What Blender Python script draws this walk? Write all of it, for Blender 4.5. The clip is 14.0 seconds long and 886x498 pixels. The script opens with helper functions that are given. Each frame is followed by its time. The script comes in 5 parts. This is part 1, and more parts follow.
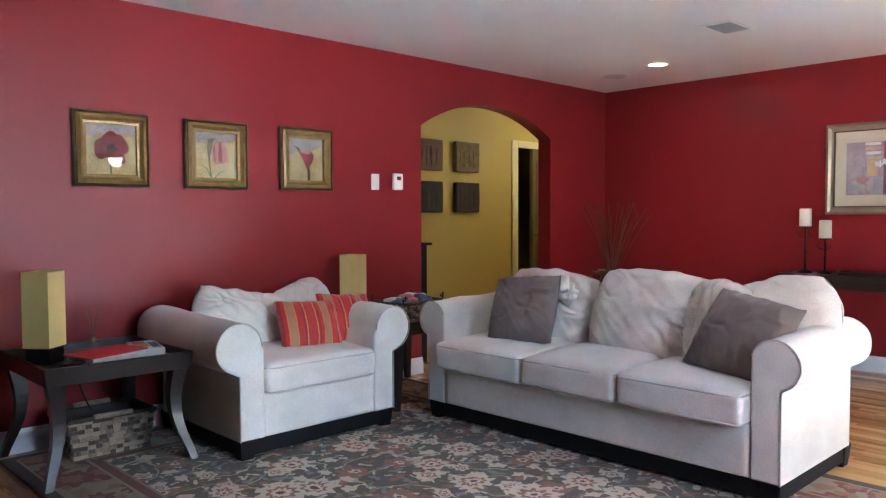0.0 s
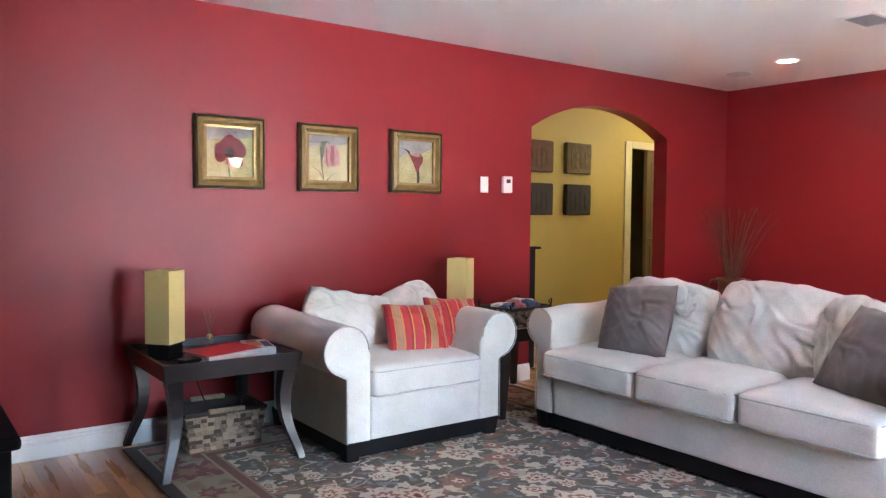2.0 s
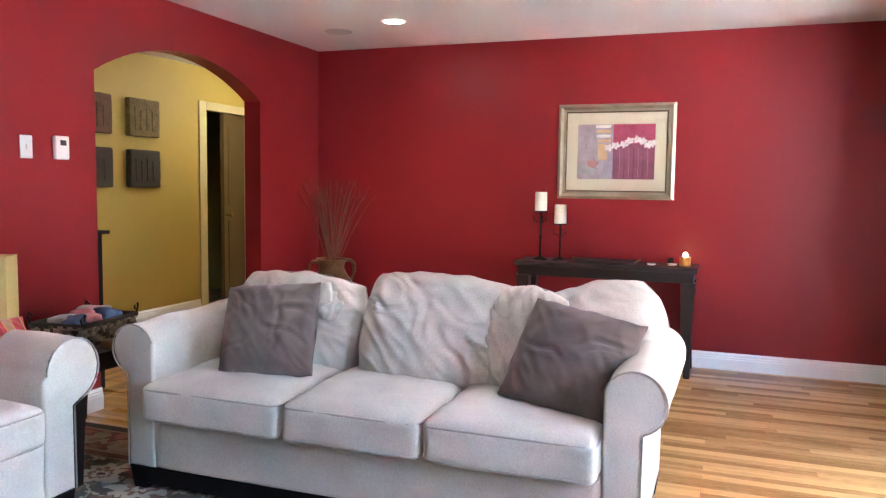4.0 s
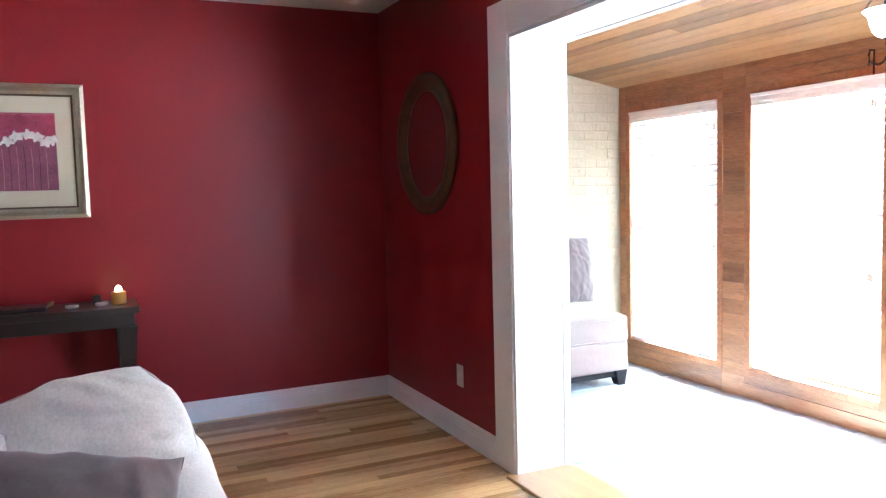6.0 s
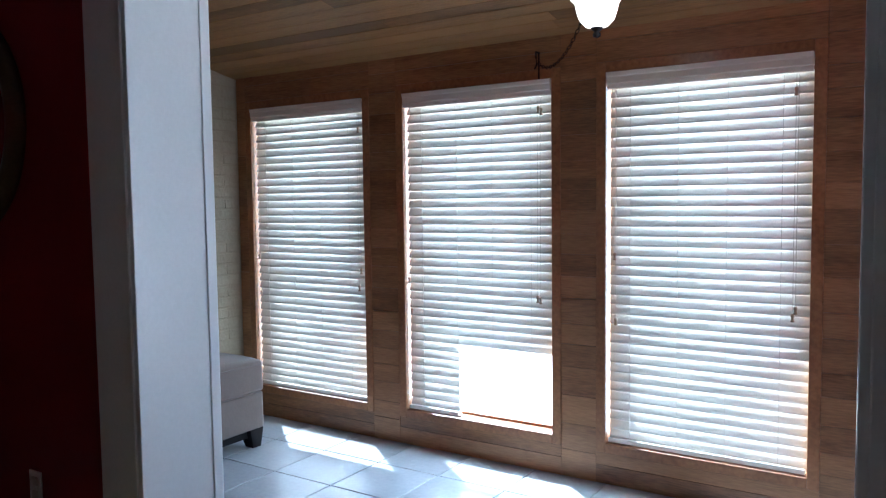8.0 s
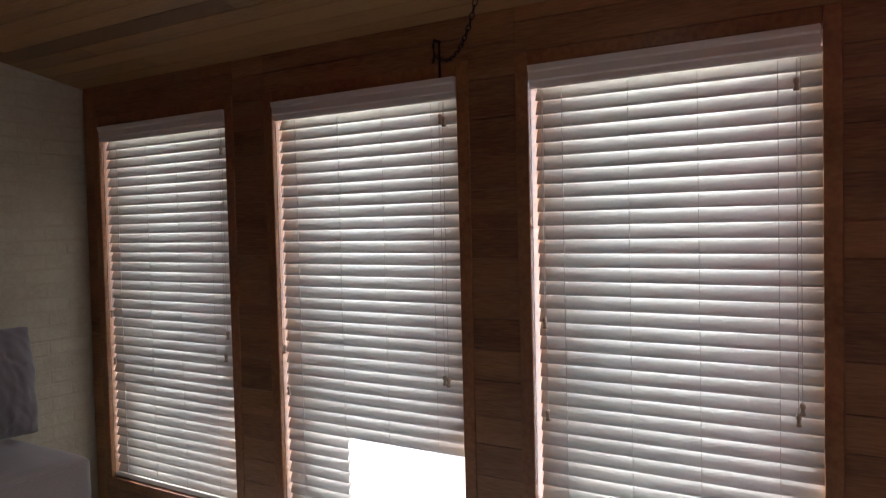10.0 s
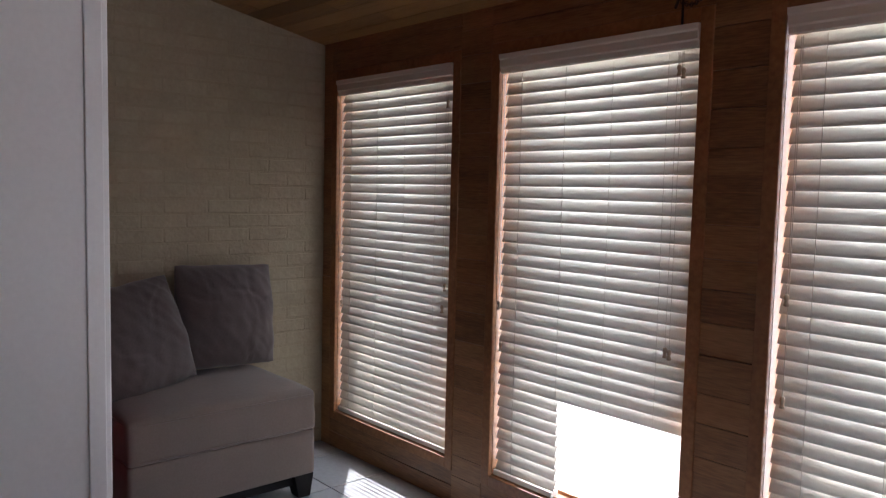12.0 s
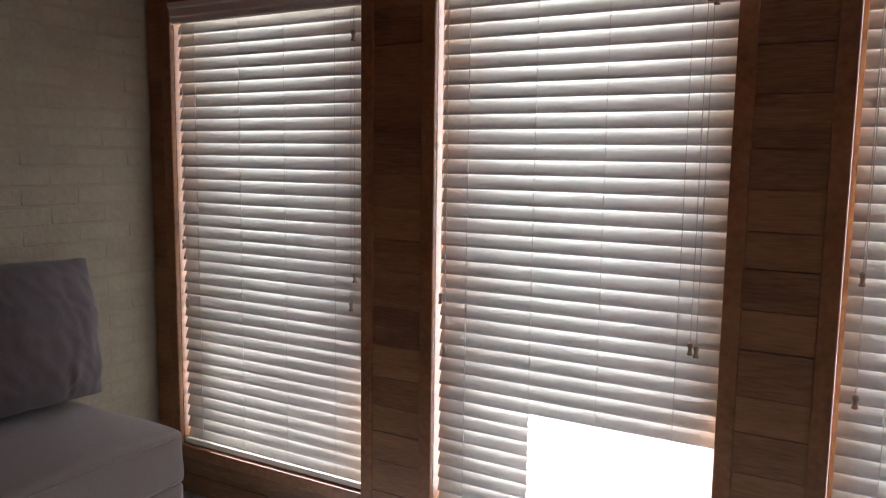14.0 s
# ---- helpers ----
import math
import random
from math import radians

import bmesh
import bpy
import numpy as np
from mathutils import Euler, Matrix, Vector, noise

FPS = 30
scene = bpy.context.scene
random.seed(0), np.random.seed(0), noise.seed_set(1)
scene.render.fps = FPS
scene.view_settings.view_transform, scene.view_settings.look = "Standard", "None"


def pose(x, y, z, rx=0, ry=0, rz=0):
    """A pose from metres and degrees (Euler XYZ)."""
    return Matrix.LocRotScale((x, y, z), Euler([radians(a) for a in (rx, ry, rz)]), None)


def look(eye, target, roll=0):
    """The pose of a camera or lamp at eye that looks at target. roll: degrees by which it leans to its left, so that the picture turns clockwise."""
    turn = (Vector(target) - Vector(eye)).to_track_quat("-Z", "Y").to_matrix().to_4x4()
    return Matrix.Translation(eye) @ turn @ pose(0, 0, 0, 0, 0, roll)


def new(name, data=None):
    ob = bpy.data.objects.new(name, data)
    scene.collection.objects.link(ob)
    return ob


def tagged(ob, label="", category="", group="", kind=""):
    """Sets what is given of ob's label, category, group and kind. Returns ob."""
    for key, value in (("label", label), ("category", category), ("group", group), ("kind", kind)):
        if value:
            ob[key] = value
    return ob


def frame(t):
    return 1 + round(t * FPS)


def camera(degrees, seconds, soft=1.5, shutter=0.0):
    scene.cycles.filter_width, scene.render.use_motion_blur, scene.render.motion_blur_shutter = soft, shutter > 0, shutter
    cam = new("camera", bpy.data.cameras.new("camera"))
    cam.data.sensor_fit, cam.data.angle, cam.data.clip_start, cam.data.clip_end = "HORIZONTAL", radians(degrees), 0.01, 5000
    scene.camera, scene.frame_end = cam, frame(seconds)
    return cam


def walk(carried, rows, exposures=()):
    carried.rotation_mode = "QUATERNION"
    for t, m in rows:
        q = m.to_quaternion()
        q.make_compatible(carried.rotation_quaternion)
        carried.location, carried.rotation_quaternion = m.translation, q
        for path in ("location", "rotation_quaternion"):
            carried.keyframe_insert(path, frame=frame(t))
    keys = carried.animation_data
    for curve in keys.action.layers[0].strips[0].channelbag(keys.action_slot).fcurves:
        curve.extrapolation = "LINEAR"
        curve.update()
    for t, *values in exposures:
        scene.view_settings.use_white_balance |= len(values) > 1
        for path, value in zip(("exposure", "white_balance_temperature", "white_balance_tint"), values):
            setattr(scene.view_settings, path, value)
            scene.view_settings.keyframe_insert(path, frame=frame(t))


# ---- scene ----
cam = camera(60.3, 14.0, soft=1.3)
EXPOSURES = [(0.0, 5.8, 5450, 7), (0.5, 6.2, 5500, 7), (1.5, 6.4, 5550, 7), (3.2, 6.45, 5550, 7), (5.5, 6.05, 5200, 7), (6.0, 5.6, 5050, 6), (6.5, 4.65, 4900, 5), (7.0, 3.75, 4750, 4), (8.2, 2.5, 4750, 4), (10.3, 1.5, 5950, 18), (14.0, 1.85, 5950, 18)]
PATH = [
    (0, (0.718, 0.227, 1.231), (2.11, 1.66, 1.142), -0.2),
    (0.5, (0.718, 0.244, 1.249), (1.95, 1.819, 1.258), -0.1),
    (1, (0.73, 0.226, 1.26), (1.865, 1.871, 1.197), 0.5),
    (1.5, (0.736, 0.242, 1.256), (1.893, 1.872, 1.183), 0.8),
    (2, (0.766, 0.294, 1.264), (1.944, 1.908, 1.171), 0.5),
    (2.5, (0.821, 0.49, 1.282), (2.191, 1.944, 1.2), -0.6),
    (3, (0.913, 0.694, 1.287), (2.461, 1.953, 1.141), -0.7),
    (3.2, (0.993, 0.803, 1.303), (2.609, 1.97, 1.145), 0.2),
    (5.3, (2.149, 1.647, 1.305), (4.115, 1.332, 1.113), 0.2),
    (5.5, (2.298, 1.635, 1.307), (4.232, 1.16, 1.118), 0.9),
    (6, (2.61, 1.656, 1.33), (4.416, 0.81, 1.172), -1.5),
    (6.5, (2.9, 1.552, 1.328), (4.547, 0.429, 1.174), -2.1),
    (7, (3.143, 1.441, 1.341), (4.667, 0.147, 1.304), -0.8),
    (7.5, (3.442, 1.404, 1.34), (4.768, -0.091, 1.275), -1.9),
    (8, (3.634, 1.27, 1.302), (4.72, -0.405, 1.169), -0.7),
    (8.2, (3.698, 1.149, 1.285), (4.674, -0.591, 1.148), -0.1),
    (10.3, (3.817, 0.164, 1.365), (4.938, -1.491, 1.316), -2.2),
    (10.5, (3.814, 0.154, 1.361), (5.047, -1.419, 1.3), -3.2),
    (11, (3.819, 0.149, 1.345), (5.193, -1.302, 1.286), -1.1),
    (11.5, (3.852, 0.16, 1.345), (5.318, -1.195, 1.23), 0.4),
    (12, (3.879, 0.159, 1.326), (5.373, -1.162, 1.168), 1.3),
    (12.5, (4.035, 0.16, 1.306), (5.494, -1.197, 1.125), 0.7),
    (13, (4.305, 0.169, 1.326), (5.587, -1.353, 1.124), 1.2),
    (13.5, (4.565, 0.106, 1.291), (5.761, -1.481, 1.067), 0.4),
    (14, (4.818, 0.028, 1.303), (5.79, -1.704, 1.064), 0.8),
]
walk(cam, [(t, look(eye, target, roll)) for t, eye, target, roll in PATH], EXPOSURES)

# ---- world, sun, large lights ----
world = bpy.data.worlds.new("world")
scene.world = world
world.use_nodes = True
SUN_WAY = Vector((-0.74, 0.60, -1.0)).normalized()
wn = world.node_tree.nodes
sky = wn.new("ShaderNodeTexSky")
sky.sky_type, sky.sun_disc = "NISHITA", False
sky.sun_elevation = math.asin(-SUN_WAY.z)
sky.sun_rotation = math.atan2(-SUN_WAY.x, -SUN_WAY.y)
wn["Background"].inputs["Strength"].default_value = 0.06
world.node_tree.links.new(sky.outputs[0], wn["Background"].inputs["Color"])

sun = new("sun", bpy.data.lights.new("sun", "SUN"))
sun.data.energy, sun.data.angle, sun.data.color = 5.0, radians(0.5), (1.0, 0.94, 0.85)
sun.rotation_euler = SUN_WAY.to_track_quat("-Z", "Y").to_euler()


def area(name, at, target, w, h, watts, color):
    lamp = new(name, bpy.data.lights.new(name, "AREA"))
    lamp.data.shape, lamp.data.size, lamp.data.size_y = "RECTANGLE", w, h
    lamp.data.energy, lamp.data.color = watts, color
    lamp.matrix_world = look(at, target)
    return lamp


# daylight at the openings
for wx, wide, watts in ((6.657, 0.84, 5.4), (5.547, 0.83, 8.4), (4.452, 0.82, 8.6)):
    area("window_daylight", (wx, -2.10, 1.015), (wx, -1.0, 1.015), wide, 1.64, watts, (0.90, 0.96, 1.0))
# added lamp in an unseen living room window, turned towards the sofa
area("unseen_window_daylight", (2.82, -0.52, 1.36), (4.3, 2.2, 1.2), 0.76, 1.36, 0.42, (0.82, 0.91, 1.0))
# weak lamp at the unseen end opening, added to light the jamb
area("unseen_end_daylight", (3.28, -1.15, 1.15), (5.0, -0.6, 1.1), 1.2, 1.7, 0.08, (0.88, 0.95, 1.0))


def spot(name, at, watts, color, angle=120, size=0.05):
    lamp = new(name, bpy.data.lights.new(name, "SPOT"))
    lamp.data.energy, lamp.data.color, lamp.data.spot_size, lamp.data.spot_blend, lamp.data.shadow_soft_size = watts, color, radians(angle), 0.6, size
    lamp.location = at
    return lamp


spot("downlight_beam", (6.284, 3.468, 2.425), 0.56, (1.0, 0.80, 0.58))
# fill added out of view to brighten the hallway; actual source unknown
hall_fill_lamp = new("hall_fill", bpy.data.lights.new("hall_fill", "POINT"))
hall_fill_lamp.data.energy, hall_fill_lamp.data.color, hall_fill_lamp.data.shadow_soft_size, hall_fill_lamp.location = 0.40, (1.0, 0.86, 0.66), 0.12, (7.9, 5.2, 2.2)

# ---- materials ----
def material(name, color, rough=0.6, metal=0.0, var=0.12, scale=6.0, fine=60.0, bump=0.0, bump_scale=None,
             sheen=0.0, coat=0.0, spec=0.5, island=0.0, obj_random=0.0, stretch=(1, 1, 1), tint=None, rough_var=0.1):
    """A surface with blotches at one scale and grain at another, with relief from the grain."""
    m = bpy.data.materials.new(name)
    m.use_nodes = True
    n, l = m.node_tree.nodes, m.node_tree.links
    b = n["Principled BSDF"]
    b.inputs["Metallic"].default_value = metal
    b.inputs["Specular IOR Level"].default_value = spec
    b.inputs["Sheen Weight"].default_value = sheen
    b.inputs["Coat Weight"].default_value = coat
    b.inputs["Coat Roughness"].default_value = 0.12
    geo = n.new("ShaderNodeNewGeometry")
    mp = n.new("ShaderNodeMapping")
    mp.inputs["Scale"].default_value = stretch
    l.new(geo.outputs["Position"], mp.inputs["Vector"])
    big, small = n.new("ShaderNodeTexNoise"), n.new("ShaderNodeTexNoise")
    big.inputs["Scale"].default_value, big.inputs["Detail"].default_value = scale, 4
    small.inputs["Scale"].default_value, small.inputs["Detail"].default_value = fine, 3
    l.new(mp.outputs[0], big.inputs["Vector"])
    l.new(mp.outputs[0], small.inputs["Vector"])
    add = n.new("ShaderNodeMath")
    add.operation = "ADD"
    l.new(big.outputs["Fac"], add.inputs[0])
    l.new(small.outputs["Fac"], add.inputs[1])
    total = add.outputs[0]
    for amount, out in ((island, geo.outputs["Random Per Island"]), (obj_random, None)):
        if amount:
            if out is None:
                out = n.new("ShaderNodeObjectInfo").outputs["Random"]
            k = n.new("ShaderNodeMath")
            k.operation, k.inputs[1].default_value = "MULTIPLY_ADD", amount
            l.new(out, k.inputs[0])
            l.new(total, k.inputs[2])
            o = n.new("ShaderNodeMath")
            o.operation, o.inputs[1].default_value = "ADD", -amount / 2
            l.new(k.outputs[0], o.inputs[0])
            total = o.outputs[0]
    ramp = n.new("ShaderNodeMapRange")
    ramp.inputs["From Min"].default_value, ramp.inputs["From Max"].default_value = 0.6, 1.4
    l.new(total, ramp.inputs["Value"])
    mix = n.new("ShaderNodeMix")
    mix.data_type = "RGBA"
    low = [c * (1 - var) for c in color]
    high = [min(1, c * (1 + var)) for c in (tint or color)]
    mix.inputs["A"].default_value, mix.inputs["B"].default_value = (*low, 1), (*high, 1)
    l.new(ramp.outputs[0], mix.inputs["Factor"])
    l.new(mix.outputs["Result"], b.inputs["Base Color"])
    rr = n.new("ShaderNodeMapRange")
    rr.inputs["To Min"].default_value, rr.inputs["To Max"].default_value = rough * (1 - rough_var), min(1, rough * (1 + rough_var))
    l.new(big.outputs["Fac"], rr.inputs["Value"])
    l.new(rr.outputs[0], b.inputs["Roughness"])
    if bump:
        bp = n.new("ShaderNodeBump")
        bp.inputs["Strength"].default_value, bp.inputs["Distance"].default_value = 1.0, bump
        src = small
        if bump_scale:
            src = n.new("ShaderNodeTexNoise")
            src.inputs["Scale"].default_value, src.inputs["Detail"].default_value = bump_scale, 5
            l.new(mp.outputs[0], src.inputs["Vector"])
        l.new(src.outputs["Fac"], bp.inputs["Height"])
        l.new(bp.outputs[0], b.inputs["Normal"])
    return m


def glowing(name, color, strength):
    m = bpy.data.materials.new(name)
    m.use_nodes = True
    b = m.node_tree.nodes["Principled BSDF"]
    b.inputs["Base Color"].default_value = (*color, 1)
    b.inputs["Emission Color"].default_value = (*color, 1)
    b.inputs["Emission Strength"].default_value = strength
    return m


def clear_glass(name, gloss=1.0):
    m = bpy.data.materials.new(name)
    m.use_nodes = True
    n, l = m.node_tree.nodes, m.node_tree.links
    n.remove(n["Principled BSDF"])
    t, g, f, x = n.new("ShaderNodeBsdfTransparent"), n.new("ShaderNodeBsdfGlossy"), n.new("ShaderNodeLayerWeight"), n.new("ShaderNodeMixShader")
    g.inputs["Roughness"].default_value = 0.01
    p, k = n.new("ShaderNodeMath"), n.new("ShaderNodeMath")
    p.operation, p.inputs[1].default_value = "POWER", 5.0
    k.operation, k.inputs[1].default_value, k.inputs[2].default_value = "MULTIPLY_ADD", 0.95 * gloss, 0.045 * gloss
    l.new(f.outputs["Facing"], p.inputs[0])
    l.new(p.outputs[0], k.inputs[0])
    l.new(k.outputs[0], x.inputs[0])
    l.new(t.outputs[0], x.inputs[1])
    l.new(g.outputs[0], x.inputs[2])
    l.new(x.outputs[0], n["Material Output"].inputs["Surface"])
    return m


RED = material("red_paint", (0.225, 0.0135, 0.0165), 0.38, var=0.06, scale=1.3, fine=220, bump=0.0006, bump_scale=160, spec=0.3)
WHITE_PAINT = material("white_gloss_paint", (0.84, 0.84, 0.825), 0.3, var=0.04, scale=2.5, fine=90, bump=0.0003, bump_scale=40)
CEILING_PAINT = material("ceiling_paint", (0.74, 0.72, 0.71), 0.9, var=0.04, scale=1.1, fine=150, bump=0.001, bump_scale=120)
YELLOW = material("ochre_paint", (0.48, 0.36, 0.07), 0.6, var=0.06, scale=1.5, fine=200, bump=0.0006, bump_scale=150)
OAK = material("oak_strip", (0.45, 0.24, 0.085), 0.26, var=0.22, scale=2.2, fine=26, bump=0.0004, obj_random=0.9, stretch=(9, 0.7, 9), tint=(0.62, 0.38, 0.155), coat=0.25)
OAK_JOINED = material("oak_strip_field", (0.40, 0.20, 0.07), 0.28, var=0.25, scale=2.2, fine=26, bump=0.0004, island=0.9, stretch=(9, 0.7, 9), tint=(0.50, 0.25, 0.09), coat=0.25)
OAK_EDGE = material("oak_threshold", (0.50, 0.28, 0.10), 0.3, var=0.15, scale=2, fine=25, bump=0.0004, stretch=(0.7, 9, 9), coat=0.3)
SUBFLOOR = material("dark_joint", (0.09, 0.045, 0.02), 0.8, var=0.2)
TILE = material("pale_grey_tile", (0.38, 0.405, 0.42), 0.22, var=0.09, scale=5, fine=45, bump=0.0006, obj_random=0.35, bump_scale=25, rough_var=0.35)
GROUT = material("grey_grout", (0.24, 0.25, 0.26), 0.9, var=0.2, fine=120, bump=0.001)
BRICK = material("cream_painted_brick", (0.37, 0.325, 0.222), 0.75, var=0.13, scale=9, fine=60, bump=0.004, bump_scale=38, obj_random=0.25)
MORTAR = material("cream_painted_mortar", (0.36, 0.315, 0.215), 0.85, var=0.1, fine=80, bump=0.003)
CEDAR = material("cedar_board", (0.20, 0.092, 0.033), 0.5, var=0.3, scale=1.8, fine=22, bump=0.0005, obj_random=0.45, stretch=(0.8, 9, 9), tint=(0.31, 0.155, 0.06), coat=0.1)
CEDAR_TRIM = material("cedar_trim", (0.235, 0.10, 0.034), 0.45, var=0.22, scale=2.0, fine=20, bump=0.0004, stretch=(3, 3, 3), tint=(0.33, 0.15, 0.055), coat=0.15)
CEIL_WOOD = material("pine_ceiling_board", (0.18, 0.088, 0.029), 0.5, var=0.22, scale=1.6, fine=24, bump=0.0005, island=0.8, stretch=(0.7, 9, 9), tint=(0.275, 0.15, 0.052), coat=0.1)
SLAT = material("white_blind_slat", (0.78, 0.755, 0.68), 0.4, var=0.03, scale=5, fine=70)
sn, sl = SLAT.node_tree.nodes, SLAT.node_tree.links
tr, mx = sn.new("ShaderNodeBsdfTranslucent"), sn.new("ShaderNodeMixShader")
tr.inputs["Color"].default_value, mx.inputs[0].default_value = (0.82, 0.82, 0.80, 1), 0.13
sl.new(sn["Principled BSDF"].outputs[0], mx.inputs[1])
sl.new(tr.outputs[0], mx.inputs[2])
sl.new(mx.outputs[0], sn["Material Output"].inputs["Surface"])
VALANCE = material("blind_valance_wood", (0.72, 0.66, 0.56), 0.5, var=0.06, scale=4, fine=60, stretch=(0.7, 6, 6))
CORD = material("white_cord", (0.7, 0.67, 0.6), 0.8)
TASSEL = material("wooden_tassel", (0.45, 0.36, 0.25), 0.5)
LINEN = material("cream_microfibre", (0.70, 0.665, 0.585), 0.9, var=0.14, scale=5, fine=160, bump=0.0012, bump_scale=45, sheen=0.25, tint=(0.77, 0.745, 0.67))
LINEN_PIPING = material("cream_piping", (0.52, 0.49, 0.44), 0.85, var=0.1, fine=200)
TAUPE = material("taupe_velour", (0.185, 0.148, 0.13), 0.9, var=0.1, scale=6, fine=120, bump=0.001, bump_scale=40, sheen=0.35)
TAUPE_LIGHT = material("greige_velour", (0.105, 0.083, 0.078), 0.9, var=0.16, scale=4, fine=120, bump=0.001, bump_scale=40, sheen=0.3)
SEAT_LIGHT = material("beige_microfibre", (0.19, 0.152, 0.124), 0.9, var=0.12, scale=4, fine=140, bump=0.001, bump_scale=40, sheen=0.25)
ESPRESSO = material("espresso_wood", (0.020, 0.011, 0.009), 0.38, var=0.35, scale=3, fine=40, bump=0.0003, stretch=(1, 1, 5), coat=0.12)
BLACK_WOOD = material("black_lacquer_wood", (0.008, 0.0065, 0.0065), 0.6, var=0.3, scale=4, fine=50, spec=0.25)
GOLD_FRAME = material("antique_gold_frame", (0.25, 0.155, 0.05), 0.38, metal=0.35, var=0.35, scale=14, fine=120, bump=0.0008)
DARK_FRAME = material("dark_bronze_frame", (0.09, 0.052, 0.022), 0.4, metal=0.2, var=0.3, scale=12, fine=90, bump=0.0006)
SILVER_FRAME = material("champagne_frame", (0.33, 0.27, 0.19), 0.35, metal=0.6, var=0.2, scale=10, fine=90, bump=0.0006)
MAT_BOARD = material("cream_mat_board", (0.60, 0.52, 0.37), 0.9, var=0.04, fine=200)
IRON = material("dark_iron", (0.02, 0.014, 0.012), 0.5, metal=0.6, var=0.3, fine=60, bump=0.0005)
CANDLE = material("ivory_wax", (0.75, 0.70, 0.58), 0.5, var=0.04, fine=60)
PLASTIC = material("white_plastic", (0.75, 0.74, 0.70), 0.35, var=0.02)
PLASTIC_GREY = material("grey_plastic", (0.30, 0.31, 0.32), 0.4, var=0.05)
DARK_GREY = material("dark_slot", (0.03, 0.03, 0.03), 0.6, var=0.1)
LAMP_PAPER = material("parchment_shade", (0.62, 0.47, 0.17), 0.8, var=0.06, scale=5, fine=140, bump=0.0008, bump_scale=90, tint=(0.66, 0.52, 0.21))
WICKER = material("brown_wicker", (0.07, 0.042, 0.026), 0.6, var=0.3, scale=9, fine=80, bump=0.0012, island=1.3, tint=(0.27, 0.20, 0.13))
WICKER_DARK = material("dark_wicker", (0.035, 0.02, 0.012), 0.6, var=0.35, scale=9, fine=80, bump=0.001)
CLAY = material("glazed_clay", (0.10, 0.05, 0.02), 0.4, var=0.35, scale=8, fine=60, bump=0.0012, tint=(0.17, 0.09, 0.035))
TWIG = material("dried_grass", (0.16, 0.075, 0.045), 0.85, var=0.35, scale=20, fine=90)
PAPER = material("white_paper", (0.72, 0.71, 0.69), 0.6, var=0.04)
RED_CARD = material("red_card", (0.50, 0.02, 0.025), 0.45, var=0.05)
BLUE_CLOTH = material("blue_print", (0.10, 0.14, 0.24), 0.8, var=0.4, scale=40)
PINK_CLOTH = material("pink_print", (0.55, 0.20, 0.20), 0.8, var=0.3, scale=40)
ORANGE_PRINT = material("orange_print", (0.60, 0.22, 0.06), 0.5, var=0.3, scale=50)
CONCRETE = material("sunlit_concrete", (0.76, 0.75, 0.73), 0.9, var=0.12, scale=1.5, fine=60, bump=0.002)
SOFFIT = material("eave_paint", (0.5, 0.46, 0.4), 0.8)
# shade of the unlit room, put into the colour of its surfaces
ROOM_SHADE = material("unlit_room_shade", (0.05, 0.045, 0.04), 0.8)
CANVAS_DARK = material("dark_canvas", (0.035, 0.026, 0.016), 0.7, var=0.4, scale=16, fine=80, bump=0.001)
CANVAS_BROWN = material("brown_canvas", (0.11, 0.055, 0.022), 0.7, var=0.5, scale=18, fine=80, bump=0.001)
CANVAS_OLIVE = material("olive_canvas", (0.16, 0.11, 0.03), 0.7, var=0.5, scale=18, fine=80, bump=0.001)
OPAL = glowing("opal_glass", (1.0, 0.86, 0.66), 0.6)
CAN_GLOW = glowing("lit_bulb", (1.0, 0.88, 0.70), 1.85)
FLAME = glowing("candle_glow", (1.0, 0.62, 0.22), 1.05)
OLD_DOOR = material("brown_door", (0.13, 0.085, 0.030), 0.5, var=0.2, scale=2, fine=30, stretch=(6, 6, 0.8))
AMBER = material("amber_wax", (0.55, 0.25, 0.04), 0.35, var=0.1)
GLASS = clear_glass("window_glass")
PICTURE_GLASS = clear_glass("picture_glass")
SILVERED = material("mirror_silver", (0.80, 0.80, 0.80), 0.02, metal=1.0, var=0.0)


def striped():
    """Red, gold and tan stripes across the cushion's own width."""
    m = material("striped_satin", (0.5, 0.03, 0.04), 0.5, sheen=0.2, bump=0.0006, bump_scale=60)
    n, l = m.node_tree.nodes, m.node_tree.links
    tc, sep = n.new("ShaderNodeTexCoord"), n.new("ShaderNodeSeparateXYZ")
    l.new(tc.outputs["Object"], sep.inputs[0])
    k = n.new("ShaderNodeMath")
    k.operation, k.inputs[1].default_value, k.inputs[2].default_value = "MULTIPLY_ADD", 1 / 0.205, 10.1
    l.new(sep.outputs["X"], k.inputs[0])
    fr = n.new("ShaderNodeMath")
    fr.operation = "FRACT"
    l.new(k.outputs[0], fr.inputs[0])
    cr = n.new("ShaderNodeValToRGB")
    cr.color_ramp.interpolation = "CONSTANT"
    red, deep, gold, tan = (0.50, 0.022, 0.03, 1), (0.33, 0.012, 0.02, 1), (0.62, 0.27, 0.045, 1), (0.42, 0.23, 0.12, 1)
    stops = [(0.0, red), (0.16, gold), (0.20, deep), (0.27, red), (0.36, gold), (0.39, tan), (0.58, gold), (0.61, red), (0.78, deep), (0.84, gold), (0.88, red)]
    e = cr.color_ramp.elements
    e[0].position, e[0].color = stops[0]
    e[1].position, e[1].color = stops[1]
    for p, c in stops[2:]:
        e.new(p).color = c
    l.new(fr.outputs[0], cr.inputs[0])
    l.new(cr.outputs[0], n["Principled BSDF"].inputs["Base Color"])
    return m


